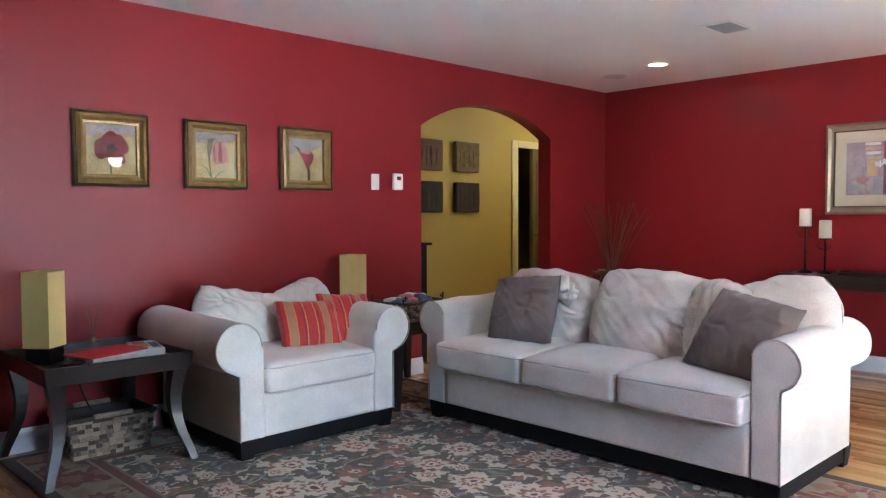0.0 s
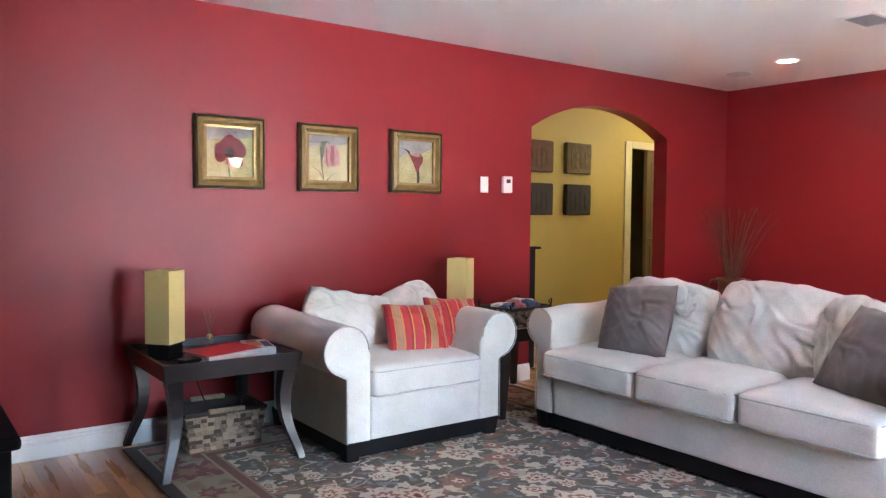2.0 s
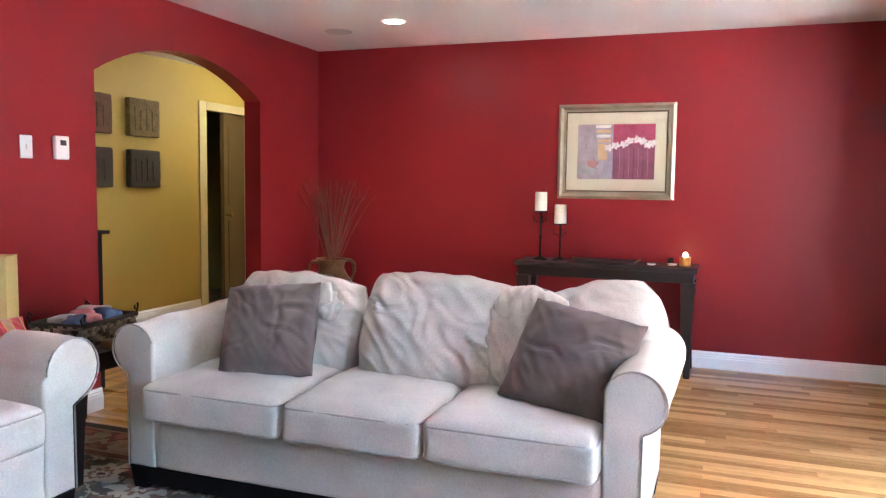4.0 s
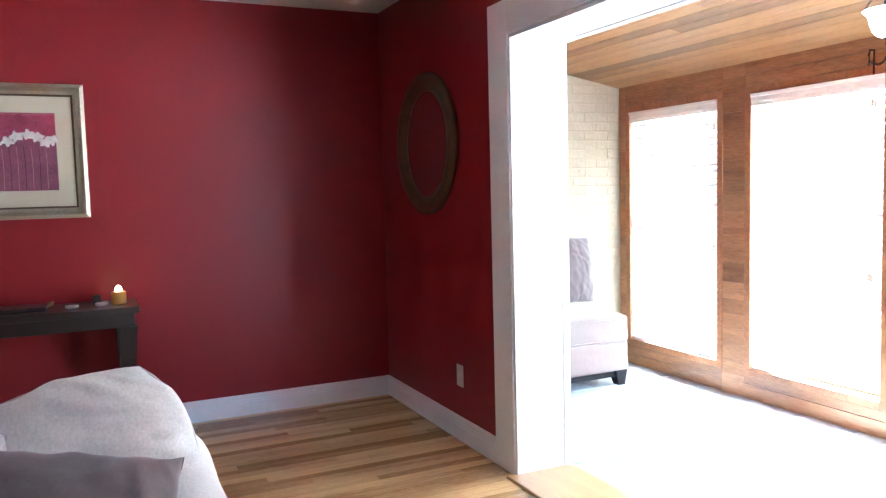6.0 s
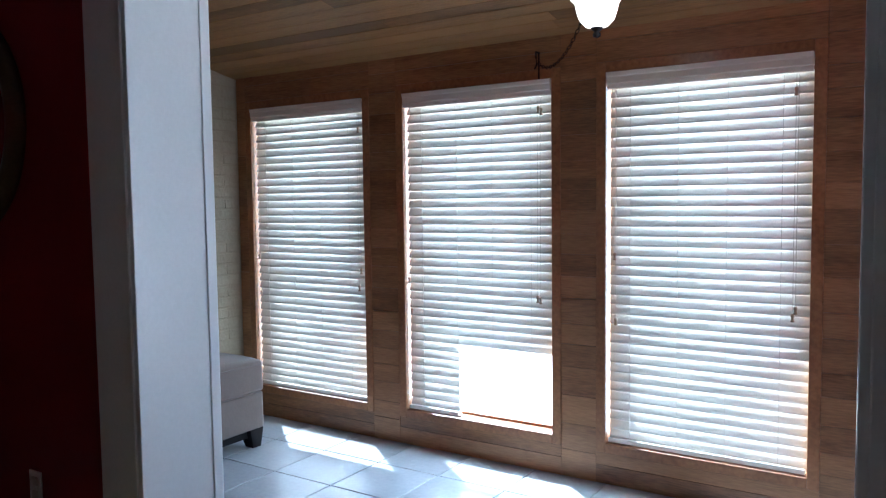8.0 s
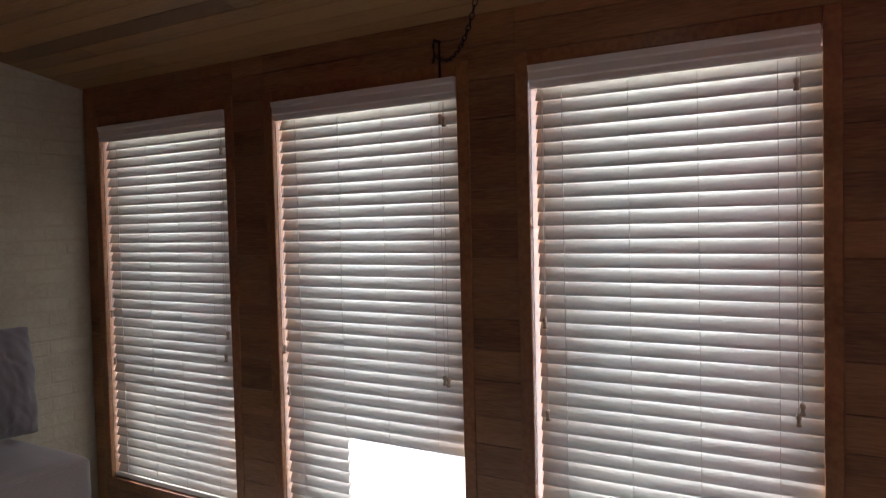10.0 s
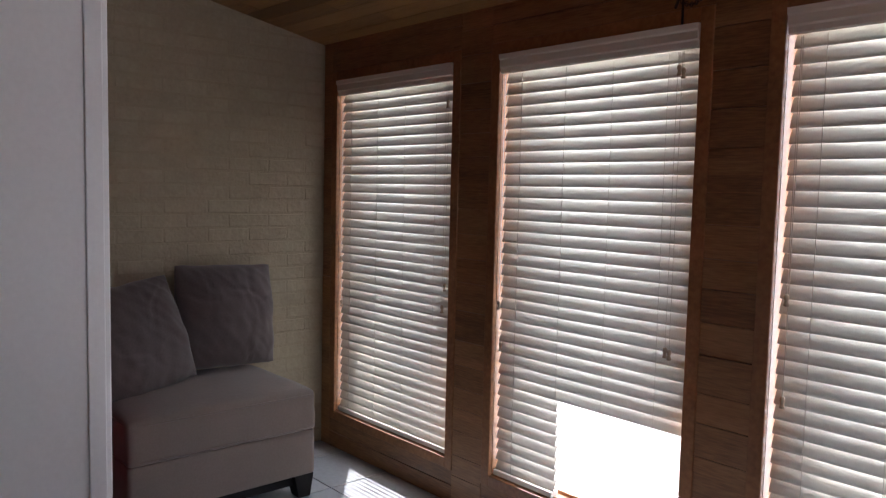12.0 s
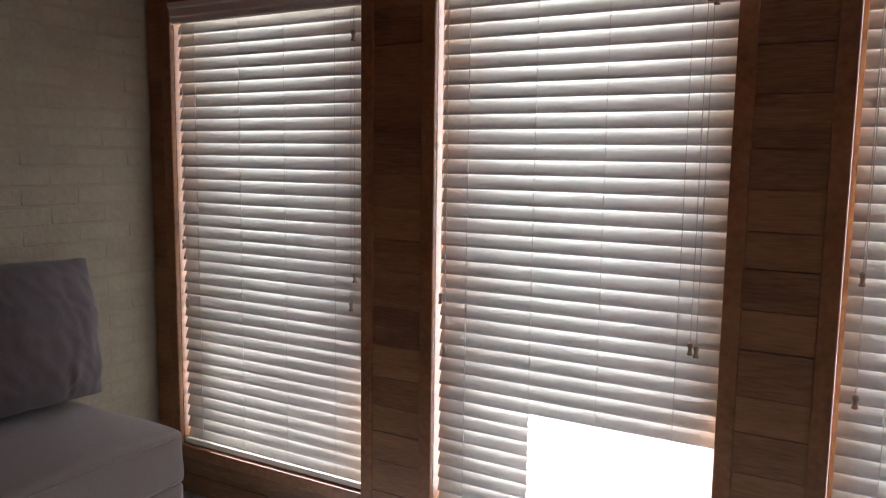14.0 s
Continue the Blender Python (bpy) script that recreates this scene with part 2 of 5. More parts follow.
STRIPES = striped()


def rug_material(x0, x1, y0, y1):
    """A taupe ground with cream and rust flowers on vines, a cream border between dark bands."""
    m = material("floral_rug", (0.1, 0.08, 0.06), 0.95, bump=0.002, bump_scale=350, sheen=0.1)
    n, l = m.node_tree.nodes, m.node_tree.links
    geo = n.new("ShaderNodeNewGeometry")

    def math_(op, a, b=None, c=None, clamp=False):
        k = n.new("ShaderNodeMath")
        k.operation, k.use_clamp = op, clamp
        for i, v in enumerate((a, b, c)):
            if v is None:
                continue
            if isinstance(v, (int, float)):
                k.inputs[i].default_value = v
            else:
                l.new(v, k.inputs[i])
        return k.outputs[0]

    def mixc(f, a, b):
        k = n.new("ShaderNodeMix")
        k.data_type = "RGBA"
        l.new(f, k.inputs["Factor"])
        for s, v in (("A", a), ("B", b)):
            if isinstance(v, tuple):
                k.inputs[s].default_value = (*v, 1)
            else:
                l.new(v, k.inputs[s])
        return k.outputs["Result"]

    warp = n.new("ShaderNodeTexNoise")
    warp.inputs["Scale"].default_value, warp.inputs["Detail"].default_value = 9, 2
    l.new(geo.outputs["Position"], warp.inputs["Vector"])
    vm = n.new("ShaderNodeVectorMath")
    vm.operation = "MULTIPLY_ADD"
    l.new(warp.outputs["Color"], vm.inputs[0])
    vm.inputs[1].default_value = (0.09, 0.09, 0)
    l.new(geo.outputs["Position"], vm.inputs[2])
    flat = n.new("ShaderNodeVectorMath")
    flat.operation, flat.inputs[1].default_value = "MULTIPLY", (1, 1, 0)
    l.new(vm.outputs[0], flat.inputs[0])
    pos = flat.outputs[0]

    def flowers(scale, size, petals, shift, rand=0.75):
        mp = n.new("ShaderNodeVectorMath")
        mp.operation, mp.inputs[1].default_value = "ADD", shift
        l.new(pos, mp.inputs[0])
        v = n.new("ShaderNodeTexVoronoi")
        v.voronoi_dimensions = "2D"
        v.inputs["Scale"].default_value, v.inputs["Randomness"].default_value = scale, rand
        l.new(mp.outputs[0], v.inputs["Vector"])
        d = n.new("ShaderNodeVectorMath")
        d.operation = "SUBTRACT"
        l.new(mp.outputs[0], d.inputs[0])
        l.new(v.outputs["Position"], d.inputs[1])
        s = n.new("ShaderNodeSeparateXYZ")
        l.new(d.outputs[0], s.inputs[0])
        ang = math_("ARCTAN2", s.outputs[1], s.outputs[0])
        ln = n.new("ShaderNodeVectorMath")
        ln.operation = "LENGTH"
        l.new(d.outputs[0], ln.inputs[0])
        cs = n.new("ShaderNodeSeparateColor")
        l.new(v.outputs["Color"], cs.inputs[0])
        wave = math_("COSINE", math_("MULTIPLY_ADD", ang, float(petals), math_("MULTIPLY", cs.outputs[0], 6.0)))
        deep = 0.42 if petals < 3 else 0.14
        edge = math_("MULTIPLY_ADD", wave, deep * size, (0.92 - deep) * size)
        edge = math_("MULTIPLY", edge, math_("MULTIPLY_ADD", cs.outputs[1], 0.5, 0.6))
        return ln.outputs["Value"], edge, cs

    ground, rust, cream, blue, olive, wine = (0.100, 0.076, 0.050), (0.27, 0.125, 0.070), (0.62, 0.53, 0.38), (0.20, 0.21, 0.195), (0.20, 0.17, 0.08), (0.16, 0.028, 0.028)
    speck = n.new("ShaderNodeTexNoise")
    speck.inputs["Scale"].default_value = 260
    l.new(geo.outputs["Position"], speck.inputs["Vector"])
    col = mixc(math_("MULTIPLY", speck.outputs["Fac"], 0.5), ground, (0.145, 0.115, 0.085))
    vine = n.new("ShaderNodeTexNoise")
    vine.inputs["Scale"].default_value, vine.inputs["Detail"].default_value = 2.6, 0
    l.new(pos, vine.inputs["Vector"])
    near = math_("ABSOLUTE", math_("SUBTRACT", math_("FRACT", math_("MULTIPLY", vine.outputs["Fac"], 5.0)), 0.5))
    col = mixc(math_("MULTIPLY", math_("LESS_THAN", near, 0.032), 0.9), col, (0.47, 0.39, 0.25))
    for scale, size, petals, shift, c1, c2 in ((15.0, 0.030, 2, (0.3, 0.1, 0), cream, olive), (11.0, 0.042, 2, (1.7, 0.4, 0), cream, blue), (7.5, 0.045, 5, (4.4, 0.7, 0), rust, cream),
                                               (5.2, 0.085, 6, (0.9, 2.2, 0), cream, rust), (2.6, 0.15, 9, (3.1, 1.3, 0), cream, cream)):
        r, edge, cs = flowers(scale, size, petals, shift)
        keep = math_("GREATER_THAN", cs.outputs[2], 0.25)
        outer = math_("MULTIPLY", math_("LESS_THAN", r, edge), keep)
        c = mixc(math_("GREATER_THAN", cs.outputs[1], 0.5), c1, c2)
        col = mixc(math_("MULTIPLY", outer, 0.9), col, c)
        if petals > 5:
            col = mixc(math_("MULTIPLY", math_("LESS_THAN", r, math_("MULTIPLY", edge, 0.58)), keep), col, rust)
            col = mixc(math_("MULTIPLY", math_("LESS_THAN", r, math_("MULTIPLY", edge, 0.38)), keep), col, cream)
            col = mixc(math_("MULTIPLY", math_("LESS_THAN", r, math_("MULTIPLY", edge, 0.17)), keep), col, wine)
    sp = n.new("ShaderNodeSeparateXYZ")
    l.new(geo.outputs["Position"], sp.inputs[0])
    ex = math_("MINIMUM", math_("SUBTRACT", sp.outputs[0], x0), math_("SUBTRACT", x1, sp.outputs[0]))
    ey = math_("MINIMUM", math_("SUBTRACT", sp.outputs[1], y0), math_("SUBTRACT", y1, sp.outputs[1]))
    edge = math_("MINIMUM", ex, ey)
    border = mixc(math_("MULTIPLY", speck.outputs["Fac"], 0.5), (0.27, 0.21, 0.13), (0.35, 0.29, 0.19))
    for scale, size, petals, shift, c1 in ((8.0, 0.06, 4, (5.1, 0.4, 0), olive), (4.4, 0.13, 7, (2.9, 0.2, 0), wine)):
        r, e2, cs = flowers(scale, size, petals, shift, 0.4)
        border = mixc(math_("MULTIPLY", math_("LESS_THAN", r, e2), 0.9), border, c1)
        border = mixc(math_("LESS_THAN", r, math_("MULTIPLY", e2, 0.5)), border, rust)
    col = mixc(math_("LESS_THAN", edge, 0.385), col, (0.30, 0.20, 0.10))
    col = mixc(math_("LESS_THAN", edge, 0.37), col, (0.17, 0.06, 0.035))
    col = mixc(math_("LESS_THAN", edge, 0.325), col, (0.33, 0.25, 0.14))
    col = mixc(math_("LESS_THAN", edge, 0.31), col, border)
    col = mixc(math_("LESS_THAN", edge, 0.075), col, (0.30, 0.22, 0.12))
    col = mixc(math_("LESS_THAN", edge, 0.062), col, (0.040, 0.028, 0.020))
    l.new(col, n["Principled BSDF"].inputs["Base Color"])
    return m


# ---- mesh helpers ----
def thing(name, label, category, at=(0, 0, 0), rz=0, group="", kind=""):
    ob = new(name)
    ob.empty_display_size = 0.05
    ob.matrix_world = pose(*at, 0, 0, rz)
    return tagged(ob, label, category, group, kind)


def part(name, bm, mat, parent=None, label="", m=None, smooth=False, kind=""):
    me = bpy.data.meshes.new(name)
    if smooth:
        for f in bm.faces:
            f.smooth = True
    bm.normal_update()
    bm.to_mesh(me)
    bm.free()
    me.materials.append(mat)
    ob = new(name, me)
    if parent:
        ob.parent = parent
    if m is not None:
        ob.matrix_basis = m
    return tagged(ob, label, kind=kind)


def piece(name, me, parent, m):
    ob = new(name, me)
    ob.parent = parent
    ob.matrix_basis = m
    return ob


def structure(name, bm, mat, label="", category=""):
    return tagged(part(name, bm, mat), label, category, kind="structure")


def box(bm, x0, x1, y0, y1, z0, z1, bevel=0.0, seg=2):
    r = bmesh.ops.create_cube(bm, size=1, matrix=Matrix.LocRotScale(((x0 + x1) / 2, (y0 + y1) / 2, (z0 + z1) / 2), None, (abs(x1 - x0), abs(y1 - y0), abs(z1 - z0))))
    if bevel:
        edges = list({e for v in r["verts"] for e in v.link_edges})
        bmesh.ops.bevel(bm, geom=edges, offset=bevel, segments=seg, affect="EDGES", profile=0.5)
    return bm


def boxed(*dims, bevel=0.0, seg=2):
    return box(bmesh.new(), *dims, bevel=bevel, seg=seg)


def cushion(hx, hy, hz, r, n=14, crown=0.0, rough=0.0, seed=0, sag=0.0):
    """A soft box about its centre: rounded edges, a crowned top, uneven faces."""
    bm = bmesh.new()
    s = [math.sin(math.pi / 2 * (2 * i / n - 1)) for i in range(n + 1)]
    h = (hx, hy, hz)
    for axis in range(3):
        for side in (-1, 1):
            grid = []
            for a in s:
                row = []
                for b in s:
                    p = [0, 0, 0]
                    p[axis], p[(axis + 1) % 3], p[(axis + 2) % 3] = side, a, b
                    q = Vector(p[i] * h[i] for i in range(3))
                    inner = Vector(max(-(h[i] - r), min(h[i] - r, q[i])) for i in range(3))
                    d = q - inner
                    if d.length > 1e-9:
                        q = inner + d.normalized() * r
                    u, v = q.x / hx, q.y / hy
                    bulge = max(0, 1 - u * u) * max(0, 1 - v * v)
                    if q.z > 0:
                        q.z += crown * bulge ** 0.5 * (q.z / hz)
                    if rough:
                        w = noise.noise(Vector((q.x * 7 + seed, q.y * 7, q.z * 7))) + 0.5 * noise.noise(Vector((q.x * 19, q.y * 19 + seed, q.z * 19)))
                        q += (q.normalized() if q.length else q) * (w * rough)
                    q.z -= sag * (1 - v * v) * (q.x / hx > 0) * (q.x / hx)
                    row.append(bm.verts.new(q))
                grid.append(row)
            for i in range(n):
                for j in range(n):
                    f = (grid[i][j], grid[i + 1][j], grid[i + 1][j + 1], grid[i][j + 1])
                    bm.faces.new(f if side > 0 else f[::-1])
    bmesh.ops.remove_doubles(bm, verts=bm.verts, dist=1e-5)
    return bm


def pillow(w, h, t, n=60, seed=0, pinch=0.06, wrinkle=0.012, power=0.42, fold=0.0, soft=0.0):
    """A stuffed pillow: width along x, height along z, front towards -y; pulled-out corners and wrinkles."""
    bm = bmesh.new()
    sheets = []
    rr = random.Random(int(seed * 100) + 1)
    creases = []
    for _ in range(20):
        edge = rr.random() < 0.6
        a = rr.uniform(0, 2 * math.pi)
        u0, v0 = (0.8 * math.cos(a), 0.8 * math.sin(a)) if edge else (rr.uniform(-0.6, 0.6), rr.uniform(-0.6, 0.6))
        turn = (a if edge else rr.uniform(0, math.pi)) + rr.uniform(-0.5, 0.5)
        creases.append((u0, v0, math.cos(turn), math.sin(turn), rr.uniform(0.022, 0.055), rr.uniform(0.18, 0.5), rr.uniform(0.25, 0.8), rr.choice((-1, 1))))
    for side in (-1, 1):
        grid = []
        for i in range(n + 1):
            row = []
            for j in range(n + 1):
                u, v = math.sin(math.pi / 2 * (2 * i / n - 1)), math.sin(math.pi / 2 * (2 * j / n - 1))
                x = w / 2 * u * (1 - pinch * (1 - v * v))
                z = h / 2 * v * (1 - pinch * (1 - u * u))
                x, z = x * math.sqrt(1 - soft * v * v), z * math.sqrt(1 - soft * u * u)
                body = max(0.0, (1 - u * u) * (1 - v * v))
                y = side * t / 2 * body ** power
                k = noise.noise(Vector((u * 2.1 + seed, v * 2.1, side * 3))) + 0.6 * noise.noise(Vector((u * 5 + seed, v * 3, side * 5)))
                ridge = 1 - abs(noise.noise(Vector((u * 3.3 + v * 2.2 + seed, v * 1.3, side * 7)))) * 2
                y += side * wrinkle * (0.55 * k + 0.4 * ridge ** 3 - 0.2) * min(1, body * 6) ** 0.5
                for u0, v0, cu, cv, wid, ln, dep, s_ in creases:
                    if s_ == side:
                        continue
                    along, off = (u - u0) * cu + (v - v0) * cv, -(u - u0) * cv + (v - v0) * cu
                    off += 0.06 * math.sin(along * 6 + u0 * 9)
                    g = math.exp(-(along / ln) ** 2) * min(1, body * 8)
                    y += side * wrinkle * dep * g * (0.7 * math.exp(-((off - wid * 1.3) / wid) ** 2) - 1.1 * math.exp(-(off / wid) ** 2))
                x += 0.35 * wrinkle * k * (1 - body)
                z += 0.6 * wrinkle * noise.noise(Vector((u * 3 + seed, v * 3, 11))) - fold * max(0, v) * (1 - u * u)
                row.append(bm.verts.new((x, y, z)))
            grid.append(row)
        sheets.append(grid)
        for i in range(n):
            for j in range(n):
                f = (grid[i][j], grid[i + 1][j], grid[i + 1][j + 1], grid[i][j + 1])
                bm.faces.new(f if side < 0 else f[::-1])
    bmesh.ops.remove_doubles(bm, verts=bm.verts, dist=1e-4)
    return bm


def tube(bm, pts, r, closed=False, n=6, taper=None):
    pts = [Vector(p) for p in pts]
    rings = []
    m = len(pts)
    for i, p in enumerate(pts):
        a = pts[(i - 1) % m] if closed or i else p
        b = pts[(i + 1) % m] if closed or i < m - 1 else p
        d = (b - a).normalized()
        up = Vector((0, 0, 1)) if abs(d.z) < 0.9 else Vector((1, 0, 0))
        s = d.cross(up).normalized()
        t = s.cross(d)
        rr = r if taper is None else r * (1 + (taper - 1) * i / (m - 1))
        rings.append([bm.verts.new(p + rr * (math.cos(2 * math.pi * k / n) * s + math.sin(2 * math.pi * k / n) * t)) for k in range(n)])
    for i in range(m if closed else m - 1):
        a, b = rings[i], rings[(i + 1) % m]
        for k in range(n):
            bm.faces.new((a[k], a[(k + 1) % n], b[(k + 1) % n], b[k]))
    if not closed:
        bm.faces.new(rings[0][::-1])
        bm.faces.new(rings[-1])
    return bm


def lathe(profile, n=28, caps=True):
    """A turned body from (radius, height) pairs."""
    bm = bmesh.new()
    rings = []
    for r, z in profile:
        rings.append([bm.verts.new((max(r, 1e-4) * math.cos(2 * math.pi * k / n), max(r, 1e-4) * math.sin(2 * math.pi * k / n), z)) for k in range(n)])
    for a, b in zip(rings, rings[1:]):
        for k in range(n):
            bm.faces.new((a[k], a[(k + 1) % n], b[(k + 1) % n], b[k]))
    if caps:
        bm.faces.new(rings[0][::-1])
        bm.faces.new(rings[-1])
    bmesh.ops.recalc_face_normals(bm, faces=bm.faces)
    return bm


def sweep_profile(profile, length, axis="y"):
    """Extrudes an outline of (u, z) pairs along y from 0 to length."""
    bm = bmesh.new()
    a = [bm.verts.new((u, 0, z)) for u, z in profile]
    b = [bm.verts.new((u, length, z)) for u, z in profile]
    k = len(profile)
    for i in range(k):
        bm.faces.new((a[i], a[(i + 1) % k], b[(i + 1) % k], b[i]))
    bm.faces.new(a[::-1])
    bm.faces.new(b)
    bmesh.ops.recalc_face_normals(bm, faces=bm.faces)
    return bm


def polygon(pts, y=0.0, thick=0.0006):
    """A flat cut-out in the x, z plane that faces -y."""
    bm = bmesh.new()
    f = bm.faces.new([bm.verts.new((x, y, z)) for x, z in pts])
    bmesh.ops.triangulate(bm, faces=[f])
    bmesh.ops.recalc_face_normals(bm, faces=bm.faces)
    for f in bm.faces:
        if f.normal.y > 0:
            f.normal_flip()
    return bm


def bezier(p0, p1, p2, p3, n=10):
    out = []
    for i in range(n + 1):
        t = i / n
        out.append(Vector(p0) * (1 - t) ** 3 + 3 * Vector(p1) * t * (1 - t) ** 2 + 3 * Vector(p2) * t * t * (1 - t) + Vector(p3) * t ** 3)
    return out


# ---- the large structure ----
N, E, S, W, SR, TOP = 4.588, 7.215, -0.090, 0.20, -1.957, 2.44
OX0, OX1, HEAD, BACK = 3.715, 5.58, 2.0, -0.368
AX0, AX1 = 4.72, 6.334
REAR = -1.0
HALL = 6.15


def arch_z(x):
    """Height of the arched opening's edge: a flat segment of a circle."""
    u, r = x - (AX0 + AX1) / 2, 1.62
    half = (AX1 - AX0) / 2
    return 1.925 + (math.sqrt(r * r - u * u) - math.sqrt(r * r - half * half)) * 1.02


bm = bmesh.new()
box(bm, W - 0.15, AX0, N, N + 0.14, 0, TOP)
box(bm, AX1, E + 0.15, N, N + 0.14, 0, TOP)
steps = 28
for i in range(steps):
    xa, xb = AX0 + (AX1 - AX0) * i / steps, AX0 + (AX1 - AX0) * (i + 1) / steps
    za, zb = arch_z(xa), arch_z(xb)
    lo = [bm.verts.new(p) for p in ((xa, N, za), (xb, N, zb), (xb, N + 0.14, zb), (xa, N + 0.14, za))]
    hi = [bm.verts.new((v.co.x, v.co.y, TOP)) for v in lo]
    bm.faces.new(lo[::-1])
    bm.faces.new((lo[0], lo[1], hi[1], hi[0]))
    bm.faces.new((lo[2], lo[3], hi[3], hi[2]))
bmesh.ops.recalc_face_normals(bm, faces=bm.faces)
structure("wall_north", bm, RED, "crimson painted wall with an arched opening", "wall")
structure("wall_east", boxed(E, E + 0.15, BACK, N, 0, TOP), RED, "crimson painted plain end wall", "wall")
bm = bmesh.new()
box(bm, OX1, E, BACK, S, 0, TOP)
# hole for an unseen window, added to let daylight reach the sofa
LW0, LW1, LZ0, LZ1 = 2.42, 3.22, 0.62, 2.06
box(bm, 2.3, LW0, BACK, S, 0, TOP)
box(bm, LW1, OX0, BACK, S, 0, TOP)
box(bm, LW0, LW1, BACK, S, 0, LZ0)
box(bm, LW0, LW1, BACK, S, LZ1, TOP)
box(bm, OX0, OX1, BACK, S, HEAD, TOP)
structure("wall_south", bm, RED, "crimson wall with a wide cased opening", "wall")
structure("wall_west", boxed(W - 0.15, W, REAR - 0.15, N, 0, TOP), RED, "crimson painted wall behind the armoire", "wall")
structure("wall_rear", boxed(W, 2.45, REAR - 0.15, REAR, 0, TOP), RED, "crimson painted wall of the alcove", "wall")
structure("wall_return", boxed(2.3, 2.45, REAR, BACK, 0, TOP), RED, "short crimson return wall", "wall")
structure("ceiling", boxed(W - 0.15, E + 0.15, REAR - 0.15, N + 0.14, TOP, TOP + 0.12), CEILING_PAINT, "flat white painted ceiling", "ceiling")
structure("floor", boxed(W - 0.15, E + 0.15, REAR - 0.15, N + 0.14, -0.12, -0.012), SUBFLOOR, "oak strip floor with a satin finish", "floor")

# hallway behind the arch
DX0, DX1 = 7.70, 8.50
bm = bmesh.new()
box(bm, 3.2, DX0, HALL, HALL + 0.12, 0, TOP)
box(bm, DX1, 9.2, HALL, HALL + 0.12, 0, TOP)
box(bm, DX0, DX1, HALL, HALL + 0.12, 2.04, TOP)
structure("wall_hall_north", bm, YELLOW, "ochre yellow hallway wall with a doorway", "wall")
structure("wall_hall_west", boxed(3.08, 3.2, N + 0.14, HALL, 0, TOP), YELLOW, "ochre yellow hallway end wall", "wall")
structure("wall_hall_east", boxed(9.2, 9.32, N + 0.0, HALL + 2.2, 0, TOP), YELLOW, "ochre yellow hallway end wall", "wall")
structure("wall_hall_south", boxed(E + 0.15, 9.2, N, N + 0.14, 0, TOP), YELLOW, "ochre yellow hallway side wall", "wall")
structure("ceiling_hall", boxed(3.08, 9.32, N + 0.14, HALL + 0.12, TOP, TOP + 0.12), CEILING_PAINT, "white hallway ceiling", "ceiling")
structure("floor_hall", boxed(3.08, 9.32, N + 0.14, HALL + 2.2, -0.12, -0.012), SUBFLOOR, "oak strip hallway floor", "floor")
# room behind the doorway: its darkness is in the near-black colour
structure("wall_dark_room", boxed(7.0, 7.12, HALL + 0.12, HALL + 2.2, 0, TOP), ROOM_SHADE, "wall behind the doorway, coloured near-black as an unlit room", "wall")
structure("wall_dark_room_end", boxed(7.0, 9.2, HALL + 2.2, HALL + 2.32, 0, TOP), ROOM_SHADE, "end wall behind the doorway, coloured near-black as an unlit room", "wall")
structure("ceiling_dark_room", boxed(7.0, 9.2, HALL + 0.12, HALL + 2.2, TOP, TOP + 0.1), ROOM_SHADE, "ceiling behind the doorway, coloured near-black as an unlit room", "ceiling")
bm = bmesh.new()
for x0, x1, z0, z1 in ((DX0 - 0.10, DX0 + 0.01, 0, 2.11), (DX1 - 0.01, DX1 + 0.07, 0, 2.11), (DX0 + 0.01, DX1 - 0.01, 2.03, 2.11)):
    box(bm, x0, x1, HALL - 0.018, HALL - 0.001, z0, z1, 0.004)
for x0, x1 in ((DX0, DX0 + 0.02), (DX1 - 0.02, DX1)):
    box(bm, x0, x1, HALL, HALL + 0.12, 0, 2.03)
HALL_TRIM = material("cream_trim", (0.62, 0.54, 0.30), 0.4, var=0.04)
structure("door_casing_hall", bm, HALL_TRIM, "cream painted door casing in the hallway", "trim")

# sunroom
SX0 = 3.42
def roof_z(y):
    return 2.03 + 0.19 * (y + 1.957)


# end wall out of view; its opening is added to let daylight in
bm = bmesh.new()
for y0, y1, z0, z1 in ((SR, -1.78, 0, TOP), (-0.52, BACK, 0, TOP), (-1.78, -0.52, 0, 0.22), (-1.78, -0.52, 2.08, TOP)):
    box(bm, SX0 - 0.12, SX0, y0, y1, z0, z1)
structure("wall_sunroom_west", bm, MORTAR, "cream painted sunroom end wall with an added, unseen window opening", "wall")
wall_brick = structure("wall_sunroom_east", boxed(E - 0.004, E + 0.15, SR - 0.15, BACK, 0, TOP), MORTAR, "cream painted brick wall of the sunroom", "wall")
structure("floor_sunroom", boxed(SX0 - 0.12, E + 0.15, SR - 0.15, BACK, -0.12, -0.008), GROUT, "pale grey square tiles with darker joints", "floor")
WINDOWS = ((6.233, 7.082), (5.127, 5.967), (4.038, 4.866))
Z0, Z1 = 0.188, 1.842
bm = bmesh.new()
edges = [SX0 - 0.12] + [v for w in reversed(WINDOWS) for v in w] + [E]
for i in range(0, len(edges), 2):
    box(bm, edges[i], edges[i + 1], SR - 0.13, SR - 0.018, 0, 2.06)
for x0, x1 in WINDOWS:
    box(bm, x0, x1, SR - 0.13, SR - 0.018, 0, Z0)
    box(bm, x0, x1, SR - 0.13, SR - 0.018, Z1, 2.06)
wall_windows = structure("wall_sunroom_south", bm, CEDAR_TRIM, "cedar panelled window wall of the sunroom", "wall")

